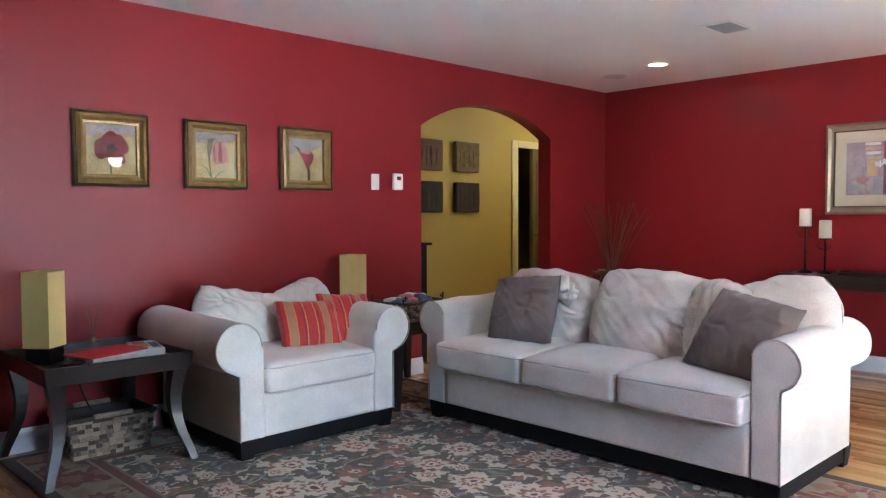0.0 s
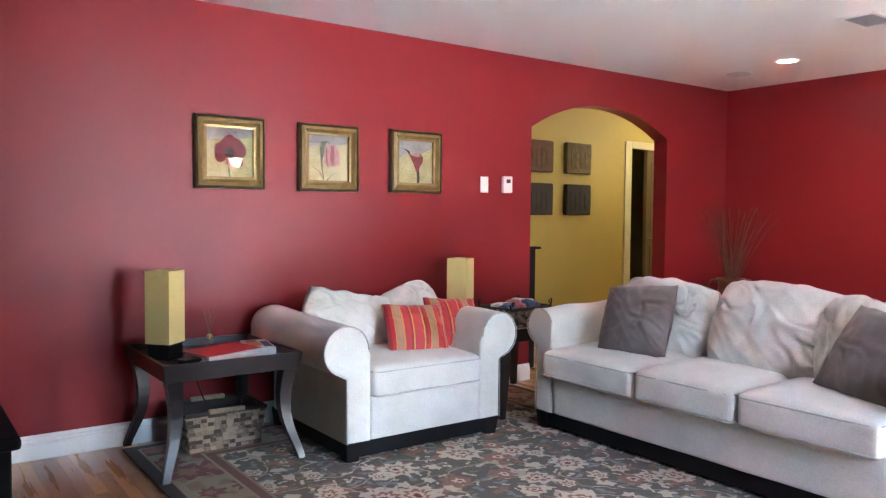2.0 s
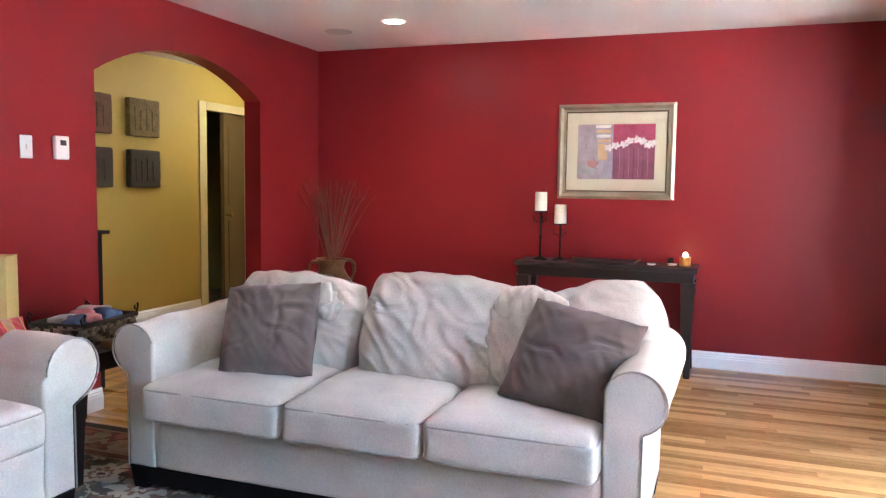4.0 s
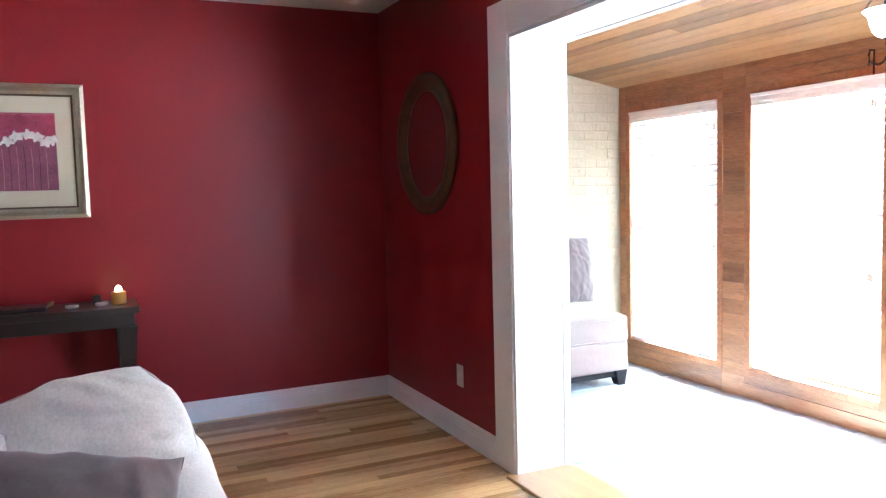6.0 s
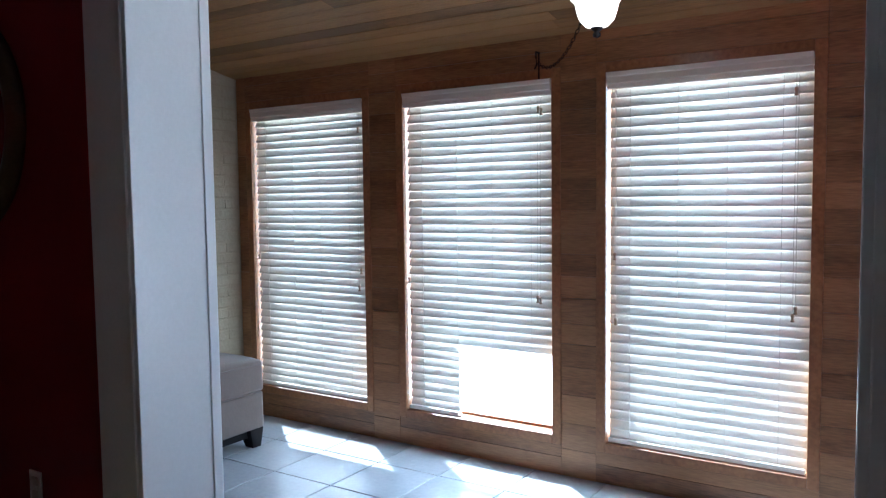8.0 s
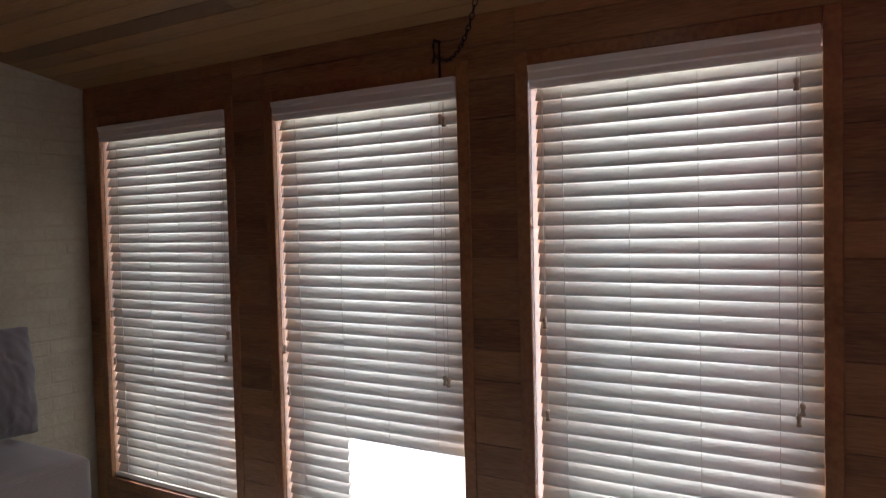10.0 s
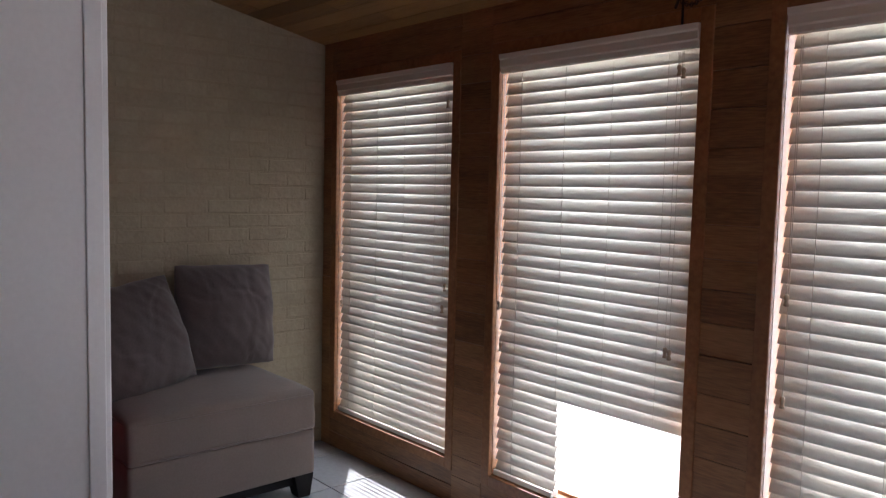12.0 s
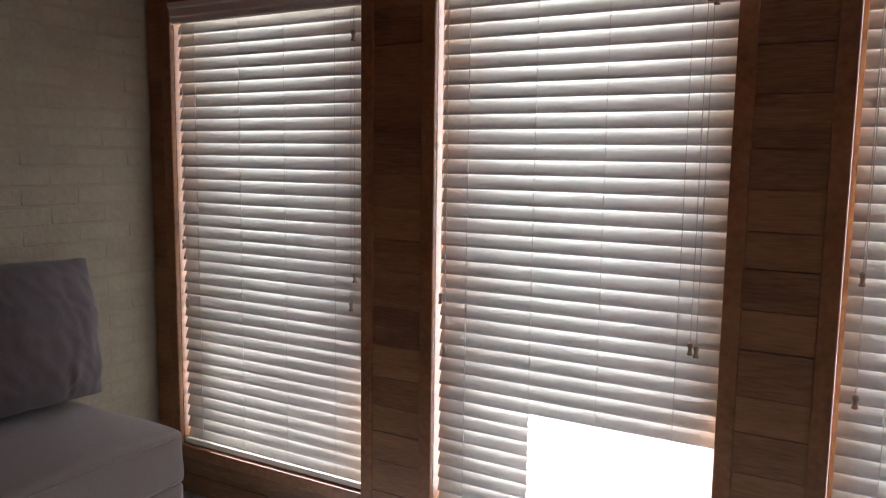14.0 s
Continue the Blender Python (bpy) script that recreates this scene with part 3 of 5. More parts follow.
bm = bmesh.new()
y = SR - 0.02
while y < BACK + 0.01:
    y2 = min(y + 0.088, BACK + 0.02)
    x = SX0 - 0.1
    while x < E:
        x2 = min(E, x + random.uniform(1.1, 2.6))
        z = roof_z((y + y2) / 2)
        r = bmesh.ops.create_cube(bm, size=1, matrix=Matrix.LocRotScale(((x + x2) / 2, (y + y2) / 2, z + 0.012), Euler((math.atan(0.19), 0, 0)), (x2 - x - 0.002, y2 - y - 0.0015, 0.022)))
        x = x2
    y = y2
structure("ceiling_sunroom", bm, CEIL_WOOD, "sloping ceiling of golden tongue-and-groove boards", "ceiling")
# runs 3 m past the east wall, unseen, to block sun from window 1
bm = bmesh.new()
a = [bm.verts.new(p) for p in ((SX0 - 0.3, -2.78, roof_z(-2.78) + 0.09), (E + 3.0, -2.78, roof_z(-2.78) + 0.09), (E + 3.0, BACK, roof_z(BACK) + 0.03), (SX0 - 0.3, BACK, roof_z(BACK) + 0.03))]
b = [bm.verts.new(v.co + Vector((0, 0, 0.14))) for v in a]
bm.faces.new(a[::-1]), bm.faces.new(b)
for i in range(4):
    bm.faces.new((a[i], a[(i + 1) % 4], b[(i + 1) % 4], b[i]))
bmesh.ops.recalc_face_normals(bm, faces=bm.faces)
structure("roof_sunroom", bm, SOFFIT, "shallow lean-to roof with a deep eave, extended east unseen as a sun block", "roof")
structure("ground", boxed(-400, 400, -400, 400, -0.34, -0.14), CONCRETE, "sunlit pale concrete ground outdoors", "ground")

# cased opening
bm = bmesh.new()
CP = S + 0.02
for x0, x1, z0, z1 in ((OX1, OX1 + 0.175, 0, HEAD + 0.155), (OX0 - 0.16, OX0, 0, HEAD + 0.155), (OX0, OX1, HEAD, HEAD + 0.155)):
    box(bm, x0, x1, S + 0.0005, CP, z0, z1, 0.004)
for x0, x1, z0, z1 in ((OX1 - 0.018, OX1 + 0.002, 0, HEAD), (OX0 - 0.002, OX0 + 0.018, 0, HEAD), (OX0 + 0.018, OX1 - 0.018, HEAD - 0.018, HEAD + 0.002)):
    box(bm, x0, x1, BACK - 0.004, CP - 0.006, z0, z1, 0.003)
for x0, x1, z0, z1 in ((OX1 - 0.024, OX1 - 0.016, 0, HEAD - 0.016), (OX0 + 0.016, OX0 + 0.024, 0, HEAD - 0.016), (OX0 + 0.024, OX1 - 0.024, HEAD - 0.026, HEAD - 0.016)):
    box(bm, x0, x1, BACK - 0.002, BACK + 0.035, z0, z1, 0.003)
for x0, x1, z0, z1 in ((OX1 + 0.004, OX1 + 0.10, 0, HEAD + 0.1), (OX0 - 0.10, OX0 - 0.004, 0, HEAD + 0.1), (OX0 - 0.004, OX1 + 0.004, HEAD + 0.004, HEAD + 0.1)):
    box(bm, x0, x1, BACK - 0.022, BACK - 0.003, z0, z1, 0.004)
structure("trim_opening", bm, WHITE_PAINT, "wide white painted casing and deep jambs", "trim")
tagged(part("trim_threshold", boxed(OX0 - 0.0, OX1 - 0.0, BACK - 0.01, S + 0.065, -0.012, 0.012, bevel=0.006), OAK_EDGE), "pale varnished oak threshold board", "threshold", kind="structure")


def baseboard(name, x0, y0, x1, y1, inward, mat=WHITE_PAINT, h=0.125):
    """A moulded skirting board from one point to another, its face turned inward."""
    a, b, nrm = Vector((x0, y0, 0)), Vector((x1, y1, 0)), Vector((*inward, 0))
    prof = [(0, 0), (0.016, 0), (0.016, h * 0.62), (0.013, h * 0.66), (0.0135, h * 0.74), (0.010, h * 0.80), (0.0105, h * 0.88), (0.006, h * 0.95), (0.004, h), (0, h)]
    bm = bmesh.new()
    ra = [bm.verts.new(a + nrm * (u + 0.0005) + Vector((0, 0, z))) for u, z in prof]
    rb = [bm.verts.new(b + nrm * (u + 0.0005) + Vector((0, 0, z))) for u, z in prof]
    for i in range(len(prof)):
        j = (i + 1) % len(prof)
        bm.faces.new((ra[i], ra[j], rb[j], rb[i]))
    bm.faces.new(ra[::-1]), bm.faces.new(rb)
    bmesh.ops.recalc_face_normals(bm, faces=bm.faces)
    return tagged(part(name, bm, mat), "white moulded skirting board", "baseboard", kind="structure")


baseboard("baseboard_north_1", W, N, AX0, N, (0, -1))
baseboard("baseboard_north_2", AX1, N, E, N, (0, -1))
baseboard("baseboard_arch_1", AX0, N, AX0, N + 0.14, (1, 0))
baseboard("baseboard_arch_2", AX1, N, AX1, N + 0.14, (-1, 0))
baseboard("baseboard_east", E, S, E, N, (-1, 0))
baseboard("baseboard_south_1", OX1 + 0.175, S, E, S, (0, 1))
baseboard("baseboard_south_2", 2.3, S, OX0 - 0.16, S, (0, 1))
baseboard("baseboard_west", W, REAR, W, N, (1, 0))
baseboard("baseboard_hall_1", 3.2, HALL, DX0 - 0.10, HALL, (0, -1), h=0.15)
baseboard("baseboard_hall_2", DX1 + 0.07, HALL, 9.2, HALL, (0, -1), h=0.15)

# ---- windows and blinds ----
def window(i, x0, x1):
    w = thing(f"window_{i}", "fixed window in a flat cedar frame", "window", kind="structure")
    bm = bmesh.new()
    t, f = 0.045, SR + 0.002
    for a0, a1, c0, c1 in ((x0 - t, x0, Z0 - t, Z1 + t), (x1, x1 + t, Z0 - t, Z1 + t), (x0, x1, Z1, Z1 + t), (x0, x1, Z0 - t, Z0)):
        box(bm, a0, a1, f - 0.019, f, c0, c1, 0.003)
    part("window_frame", bm, CEDAR_TRIM, w)
    bm = bmesh.new()
    for a0, a1, c0, c1 in ((x0, x0 + 0.014, Z0, Z1), (x1 - 0.014, x1, Z0, Z1), (x0 + 0.014, x1 - 0.014, Z1 - 0.014, Z1), (x0 + 0.014, x1 - 0.014, Z0, Z0 + 0.014)):
        box(bm, a0, a1, SR - 0.125, SR - 0.082, c0, c1, 0.002)
    part("window_sash", bm, CEDAR_TRIM, w)
    pane = part("pane", boxed(x0 + 0.008, x1 - 0.008, SR - 0.108, SR - 0.102, Z0 + 0.008, Z1 - 0.008), GLASS, w)
    pane.visible_shadow = False


def slat_mesh(x0, x1, name):
    """One curved slat, tilted with its outer edge up."""
    bm = bmesh.new()
    w, k = 0.050, 5
    rows = []
    for j in range(k + 1):
        u = j / k - 0.5
        rows.append([bm.verts.new((x, u * w, -0.0028 * (2 * u) ** 2 + 0.0014)) for x in (x0, x1)])
    low = [[bm.verts.new(v.co + Vector((0, 0, -0.0026))) for v in r] for r in rows]
    for j in range(k):
        bm.faces.new((rows[j][0], rows[j][1], rows[j + 1][1], rows[j + 1][0]))
        bm.faces.new((low[j][0], low[j + 1][0], low[j + 1][1], low[j][1]))
    for e in (0, 1):
        for j in range(k):
            q = (rows[j][e], rows[j + 1][e], low[j + 1][e], low[j][e])
            bm.faces.new(q if e == 0 else q[::-1])
    for j in (0, k):
        bm.faces.new((rows[j][0], low[j][0], low[j][1], rows[j][1]))
    bmesh.ops.recalc_face_normals(bm, faces=bm.faces)
    for f in bm.faces:
        f.smooth = True
    me = bpy.data.meshes.new(name)
    bm.to_mesh(me)
    bm.free()
    me.materials.append(SLAT)
    return me


TILT_DEG, PITCH = -66.5, 0.0435


def blind(x0, x1, label, cut=None, tassels=()):
    b = thing("window_blind", label, "blind", group="blinds in the sunroom")
    yb = SR - 0.035
    prof = [(0.0, 0.0), (0.010, 0.004), (0.012, 0.020), (0.017, 0.026), (0.017, 0.050), (0.022, 0.056), (0.024, 0.072), (0.0, 0.072)]
    bm = bmesh.new()
    za = Z1 - 0.074
    ra = [bm.verts.new((x0 + 0.004, SR - 0.012 + u, za + z)) for u, z in prof]
    rb = [bm.verts.new((x1 - 0.004, SR - 0.012 + u, za + z)) for u, z in prof]
    for i in range(len(prof)):
        j = (i + 1) % len(prof)
        bm.faces.new((ra[i], ra[j], rb[j], rb[i]))
    bm.faces.new(ra[::-1]), bm.faces.new(rb)
    bmesh.ops.recalc_face_normals(bm, faces=bm.faces)
    part("valance", bm, VALANCE, b, "cream moulded valance")
    part("headrail", boxed(x0 + 0.006, x1 - 0.006, yb - 0.025, yb + 0.018, Z1 - 0.045, Z1 - 0.004), VALANCE, b)
    full = slat_mesh(x0 + 0.004, x1 - 0.012, "slat")
    short = slat_mesh(cut[0], x1 - 0.012, "slat_short") if cut else None
    z = Z1 - 0.085
    k = 0
    while z > Z0 + 0.030:
        me = short if cut and z < cut[1] else full
        wob = 0.12 * math.sin(k * 1.7 + x0 * 3)
        piece("slat", me, b, pose(0, yb, z, TILT_DEG + wob, 0, 0))
        z -= PITCH
        k += 1
    xa = cut[0] if cut else x0 + 0.008
    part("bottom_rail", boxed(xa, x1 - 0.008, yb - 0.02, yb + 0.02, Z0 + 0.004, Z0 + 0.026, bevel=0.004), SLAT, b)
    for fx in (0.13, 0.38, 0.62, 0.87):
        x = x0 + (x1 - x0) * fx
        low = cut[1] - 0.02 if cut and x < cut[0] else Z0 + 0.03
        bm = bmesh.new()
        tube(bm, [(x, yb + 0.024, Z1 - 0.08), (x, yb + 0.024, low)], 0.0011, n=5)
        part("ladder_cord", bm, CORD, b)
    for x, zt in tassels:
        bm = bmesh.new()
        tube(bm, [(x, yb + 0.03, Z1 - 0.08), (x, yb + 0.031, zt + 0.03)], 0.0012, n=5)
        cord = part("pull_cord", bm, CORD, b)
        part("tassel", lathe([(0.003, 0.034), (0.007, 0.030), (0.0075, 0.022), (0.005, 0.016), (0.006, 0.008), (0.0085, 0.002), (0.007, 0.0)], 10), TASSEL, cord, m=pose(x, yb + 0.031, zt), smooth=True)
    return b


for i, (x0, x1) in enumerate(WINDOWS):
    window(i + 1, x0, x1)
# frame of the added window, out of view
w = thing("window_4", "unseen white framed window added to light the living room", "window", kind="structure")
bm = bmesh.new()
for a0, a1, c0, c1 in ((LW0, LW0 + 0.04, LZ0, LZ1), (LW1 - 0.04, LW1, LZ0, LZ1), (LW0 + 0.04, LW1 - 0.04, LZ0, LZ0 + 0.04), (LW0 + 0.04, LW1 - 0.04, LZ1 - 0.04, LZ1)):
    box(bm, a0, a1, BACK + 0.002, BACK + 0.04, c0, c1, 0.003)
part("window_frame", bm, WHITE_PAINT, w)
blind(*WINDOWS[0], "closed cream slatted blind under a moulded valance", tassels=((6.26, 0.895), (6.275, 0.80), (7.04, 0.95), (7.03, 0.73), (6.265, 1.66)))
blind(*WINDOWS[1], "cream slatted blind with a square gap cut at its foot", cut=(5.655, 0.572), tassels=((5.185, 0.80), (5.20, 0.805), (5.94, 0.86), (5.925, 0.70), (5.18, 1.68), (5.195, 1.69)))
blind(*WINDOWS[2], "closed cream slatted blind beside cedar panelling", tassels=((4.825, 1.02), (4.82, 0.73), (4.10, 0.80), (4.09, 0.83), (4.10, 1.68)))



# ---- living room: seating ----
def arm_profile(t, zr, r, z0, out):
    """The front of a rolled arm: an upright panel of thickness t under a scroll of radius r that leans outward."""
    cu = t * 0.5 + out
    pts = [(0.0, z0), (0.0, zr - 0.02)]
    a0, a1 = math.radians(178), math.radians(-72)
    lim = max(-1, min(1, (0.0 - cu) / r))
    a0 = math.acos(lim)
    for i in range(19):
        a = a0 + (a1 - a0) * i / 18
        pts.append((cu + r * math.cos(a), zr + r * math.sin(a)))
    pts += [(t, zr - r * 1.12), (t, z0)]
    return pts


def seat_arm(parent, sign, x_in, y0, y1, t, zr, r, z0, out, mat):
    prof = arm_profile(t, zr, r, z0, out)
    bm = sweep_profile([(sign * u, z) for u, z in prof], y1 - y0)
    front = [e for e in bm.edges if all(abs(v.co.y) < 1e-6 for v in e.verts)]
    bmesh.ops.bevel(bm, geom=front, offset=0.014, segments=3, affect="EDGES", profile=0.6)
    long_edges = [e for e in bm.edges if abs(e.verts[0].co.y - e.verts[1].co.y) > 0.2]
    bmesh.ops.subdivide_edges(bm, edges=long_edges, cuts=16)
    for v in bm.verts:
        if v.co.z > zr - r * 1.05 and v.co.y > 0.03:
            k = noise.noise(Vector((v.co.x * 6 + x_in * 9, v.co.y * 6, v.co.z * 6)))
            back = v.co.y / (y1 - y0)
            v.co += Vector((sign * 0.5, 0, 1)) * 0.009 * k
            v.co.x += sign * 0.012 * back * max(0.0, sign * v.co.x - t * 0.5) / r
            v.co.z += 0.02 * back * (v.co.z > zr)
    arm = part("arm", bm, mat, parent, m=pose(x_in, y0, 0), smooth=True)
    bm = tube(bmesh.new(), [(sign * u, -0.002, z) for u, z in prof[2:]], 0.0036)
    part("piping", bm, LINEN_PIPING, arm, "cord piping", smooth=True)
    return arm


def edge_piping(parent, hx, hy, z, r=0.004, m=None, mat=None):
    c = 0.04
    pts = []
    for cx, cy, a0 in ((hx - c, hy - c, 0), (-hx + c, hy - c, 90), (-hx + c, -hy + c, 180), (hx - c, -hy + c, 270)):
        for k in range(5):
            a = math.radians(a0 + 22.5 * k)
            pts.append((cx + c * math.cos(a), cy + c * math.sin(a), z))
    part("piping", tube(bmesh.new(), pts, r, closed=True), mat or LINEN_PIPING, parent, smooth=True, m=m)


def seating(name, label, category, at, rz, width, depth, arm_t, arm_top, arm_r, out, splits, seat_z, back_top, overhang):
    """A rolled-arm seat that faces -y: plinth, feet, base, arms, back frame and seat cushions."""
    s = thing(name, label, category, at, rz)
    hw = width / 2
    part("plinth", boxed(-hw + 0.012, hw - 0.012, 0.014, depth - 0.03, 0.03, 0.112), BLACK_WOOD, s, "black wooden plinth")
    for fx in (-hw + 0.045, hw - 0.045):
        for fy in (0.045, depth - 0.045):
            bm = boxed(-0.045, 0.045, -0.045, 0.045, 0, 0.11)
            for v in bm.verts:
                if v.co.z < 0.01:
                    v.co.x *= 0.72
                    v.co.y *= 0.72
            bmesh.ops.bevel(bm, geom=list(bm.edges), offset=0.004, segments=2, affect="EDGES")
            part("foot", bm, BLACK_WOOD, s, "tapered black foot", m=pose(fx, fy, 0))
    base_top = seat_z - 0.145
    bm = cushion(hw - arm_t + 0.004, (depth - 0.06) / 2, (base_top - 0.108) / 2, 0.012, 10, rough=0.004)
    part("base", bm, LINEN, s, m=pose(0, 0.004 + (depth - 0.06) / 2, 0.108 + (base_top - 0.108) / 2), smooth=True)
    zr = arm_top - arm_r
    for sign in (-1, 1):
        seat_arm(s, sign, sign * (hw - arm_t), 0.0, depth - 0.04, arm_t, zr, arm_r, 0.108, out, LINEN)
    bm = cushion(hw - arm_t * 0.6, 0.10, (back_top - 0.095) / 2, 0.05, 12, rough=0.004, seed=3)
    part("back_frame", bm, LINEN, s, m=pose(0, depth - 0.105, 0.095 + (back_top - 0.095) / 2, -3), smooth=True)
    x = -hw + arm_t
    inner = width - 2 * arm_t
    for i, share in enumerate(splits):
        sw = inner * share
        ln = (depth - 0.22 + overhang) / 2
        bm = cushion(sw / 2 - 0.003, ln, 0.078, 0.036, 20, crown=0.030, rough=0.010, seed=i * 5.3 + width)
        c = part("seat_cushion", bm, LINEN, s, m=pose(x + sw / 2, ln - overhang, seat_z - 0.075, 0.8, 0, 0), smooth=True)
        edge_piping(c, sw / 2 - 0.006, ln - 0.004, 0.060)
        edge_piping(c, sw / 2 - 0.006, ln - 0.004, -0.060)
        x += sw
    return s


def loose_pillow(name, label, category, w, h, t, at, tilt, rz, mat, lean=0.0, seed=0, pinch=0.06, wrinkle=0.012, power=0.42, fold=0.0, welt=None, soft=0.0):
    """at is the middle of the pillow; its front looks towards -y turned by rz."""
    m = pose(*at, 0, 0, rz) @ pose(0, 0, 0, tilt, 0, 0) @ pose(0, 0, 0, 0, lean, 0)
    bm = pillow(w, h, t, seed=seed, pinch=pinch, wrinkle=wrinkle, power=power, fold=fold, soft=soft)
    ob = part(name, bm, mat, smooth=True)
    ob.matrix_world = m
    tagged(ob, label, category)
    if welt:
        pts = []
        n = 10
        for a, b, fixed in ((-1, 1, (0, -1)), (-1, 1, (1, 1)), (1, -1, (0, 1)), (1, -1, (1, -1))):
            for k in range(n):
                q = a + (b - a) * k / n
                u, v = (q, fixed[1]) if fixed[0] == 0 else (fixed[1], q)
                pts.append((w / 2 * u * (1 - pinch * (1 - v * v)) * math.sqrt(1 - soft * v * v), 0, h / 2 * v * (1 - pinch * (1 - u * u)) * math.sqrt(1 - soft * u * u) - fold * max(0, v) * (1 - u * u)))
        part("piping", tube(bmesh.new(), pts, 0.004, closed=True), welt, ob, smooth=True)
    return ob


# armchair, facing -y
seating("armchair", "cream microfibre armchair with rolled arms and black feet", "armchair", (3.087, 3.595, 0), 0, 0.99, 0.92, 0.14, 0.702, 0.125, 0.07, (1.0,), 0.478, 0.67, 0.03)
loose_pillow("back_cushion", "slumped cream back cushion resting on the armchair", "cushion", 0.56, 0.40, 0.24, (2.94, 4.20, 0.645), -26, -6, LINEN, lean=11, seed=2.1, wrinkle=0.024, pinch=0.0, power=0.34, welt=LINEN_PIPING, soft=0.30, fold=0.05)
loose_pillow("back_cushion", "slumped cream back cushion leaning in the armchair", "cushion", 0.52, 0.42, 0.22, (3.41, 4.30, 0.625), -20, 4, LINEN, lean=-18, seed=7.7, wrinkle=0.022, pinch=0.0, power=0.34, welt=LINEN_PIPING, soft=0.40, fold=0.03)
loose_pillow("striped_pillow", "red pillow with gold and tan stripes on the armchair", "pillow", 0.38, 0.31, 0.16, (3.20, 3.885, 0.60), -30, -8, STRIPES, lean=3, seed=4.0, wrinkle=0.010)
loose_pillow("striped_pillow", "red striped pillow tucked behind another on the armchair", "pillow", 0.36, 0.31, 0.14, (3.50, 3.93, 0.615), -28, -4, STRIPES, lean=4, seed=9.0, wrinkle=0.010)

# sofa, facing -x: local -y is world -x, local x is world -y
SOFA = (3.862, 2.535, -90.0)
seating("sofa", "long cream microfibre sofa with rolled arms and black plinth", "sofa", (SOFA[0], SOFA[1], 0), SOFA[2], 2.11, 0.86, 0.13, 0.712, 0.106, 0.036, (0.355, 0.31, 0.335), 0.487, 0.73, 0.085)


def on_sofa(lx, ly, z):
    return (pose(SOFA[0], SOFA[1], 0, 0, 0, SOFA[2]) @ Vector((lx, ly, z)))[:]


SZ = SOFA[2]
loose_pillow("back_cushion", "rounded cream back cushion on the sofa", "cushion", 0.70, 0.46, 0.25, on_sofa(-0.56, 0.55, 0.67), -20, SZ, LINEN, lean=3, seed=1.3, wrinkle=0.026, pinch=0.0, power=0.30, welt=LINEN_PIPING, soft=0.26)
loose_pillow("back_cushion", "plump cream back cushion in the middle of the sofa", "cushion", 0.66, 0.49, 0.27, on_sofa(0.13, 0.52, 0.690), -24, SZ, LINEN, lean=2, seed=5.2, wrinkle=0.028, pinch=0.0, power=0.30, welt=LINEN_PIPING, soft=0.16)
loose_pillow("back_cushion", "cream back cushion slumped over the sofa arm", "cushion", 0.58, 0.40, 0.25, on_sofa(0.80, 0.57, 0.722), -22, SZ + 4, LINEN, lean=-16, seed=8.8, wrinkle=0.022, pinch=0.0, power=0.30, welt=LINEN_PIPING, soft=0.34)
loose_pillow("back_cushion", "cream back cushion squeezed upright on the sofa", "cushion", 0.38, 0.46, 0.24, on_sofa(0.53, 0.49, 0.675), -20, SZ - 14, LINEN, lean=3, seed=14.5, wrinkle=0.026, pinch=0.0, power=0.30, welt=LINEN_PIPING, soft=0.30)
loose_pillow("throw_pillow", "dark taupe velour pillow on the sofa", "pillow", 0.45, 0.43, 0.21, on_sofa(-0.535, 0.27, 0.682), -26, SZ + 6, TAUPE, lean=-5, seed=3.3, wrinkle=0.015, soft=0.10, power=0.5)
loose_pillow("throw_pillow", "wrinkled dark taupe velour pillow against the sofa arm", "pillow", 0.47, 0.43, 0.21, on_sofa(0.765, 0.27, 0.668), -32, SZ - 8, TAUPE, lean=10, seed=6.1, wrinkle=0.019, soft=0.08, power=0.5)

gather = thing("gathered_corner", "twisted cream corner of a sofa back cushion", "cushion corner", on_sofa(-0.36, 0.40, 0.825), SZ)
for k in range(3):
    bm = pillow(0.11 - 0.02 * k, 0.10, 0.05, n=14, seed=20 + k, wrinkle=0.012, pinch=-0.1)
    part("fold", bm, LINEN, gather, m=pose(0.02 * k, 0.012 * k, -0.03 * k, -30 + 22 * k, 25 * k - 20, 15 * k), smooth=True)

# ---- rug ----
RX0, RX1, RY0, RY1 = 1.745, 4.47, 0.95, 4.49
bm = bmesh.new()
box(bm, RX0, RX1, RY0, RY1, 0.001, 0.011, 0.004)
tagged(part("area_rug", bm, rug_material(RX0, RX1, RY0, RY1)), "taupe floral area rug with a cream border", "rug")


# ---- end tables ----
def sabre_leg(sx, sy, h, top=0.075, foot=0.035):
    """A leg that tapers and sweeps outward at the foot."""
    bm = bmesh.new()
    rings = []
    n = 10
    for i in range(n + 1):
        t = i / n
        z = h * (1 - t)
        w = top + (foot - top) * t ** 0.8
        off = -0.022 * math.sin(math.pi * min(1, t * 1.15)) + 0.05 * t ** 2.6
        cx, cy = sx * off, sy * off
        rings.append([bm.verts.new((cx + a * w / 2, cy + b * w / 2, z)) for a, b in ((-1, -1), (1, -1), (1, 1), (-1, 1))])
    for a, b in zip(rings, rings[1:]):
        for k in range(4):
            bm.faces.new((a[k], a[(k + 1) % 4], b[(k + 1) % 4], b[k]))
    bm.faces.new(rings[0]), bm.faces.new(rings[-1][::-1])
    bmesh.ops.recalc_face_normals(bm, faces=bm.faces)
    return bm


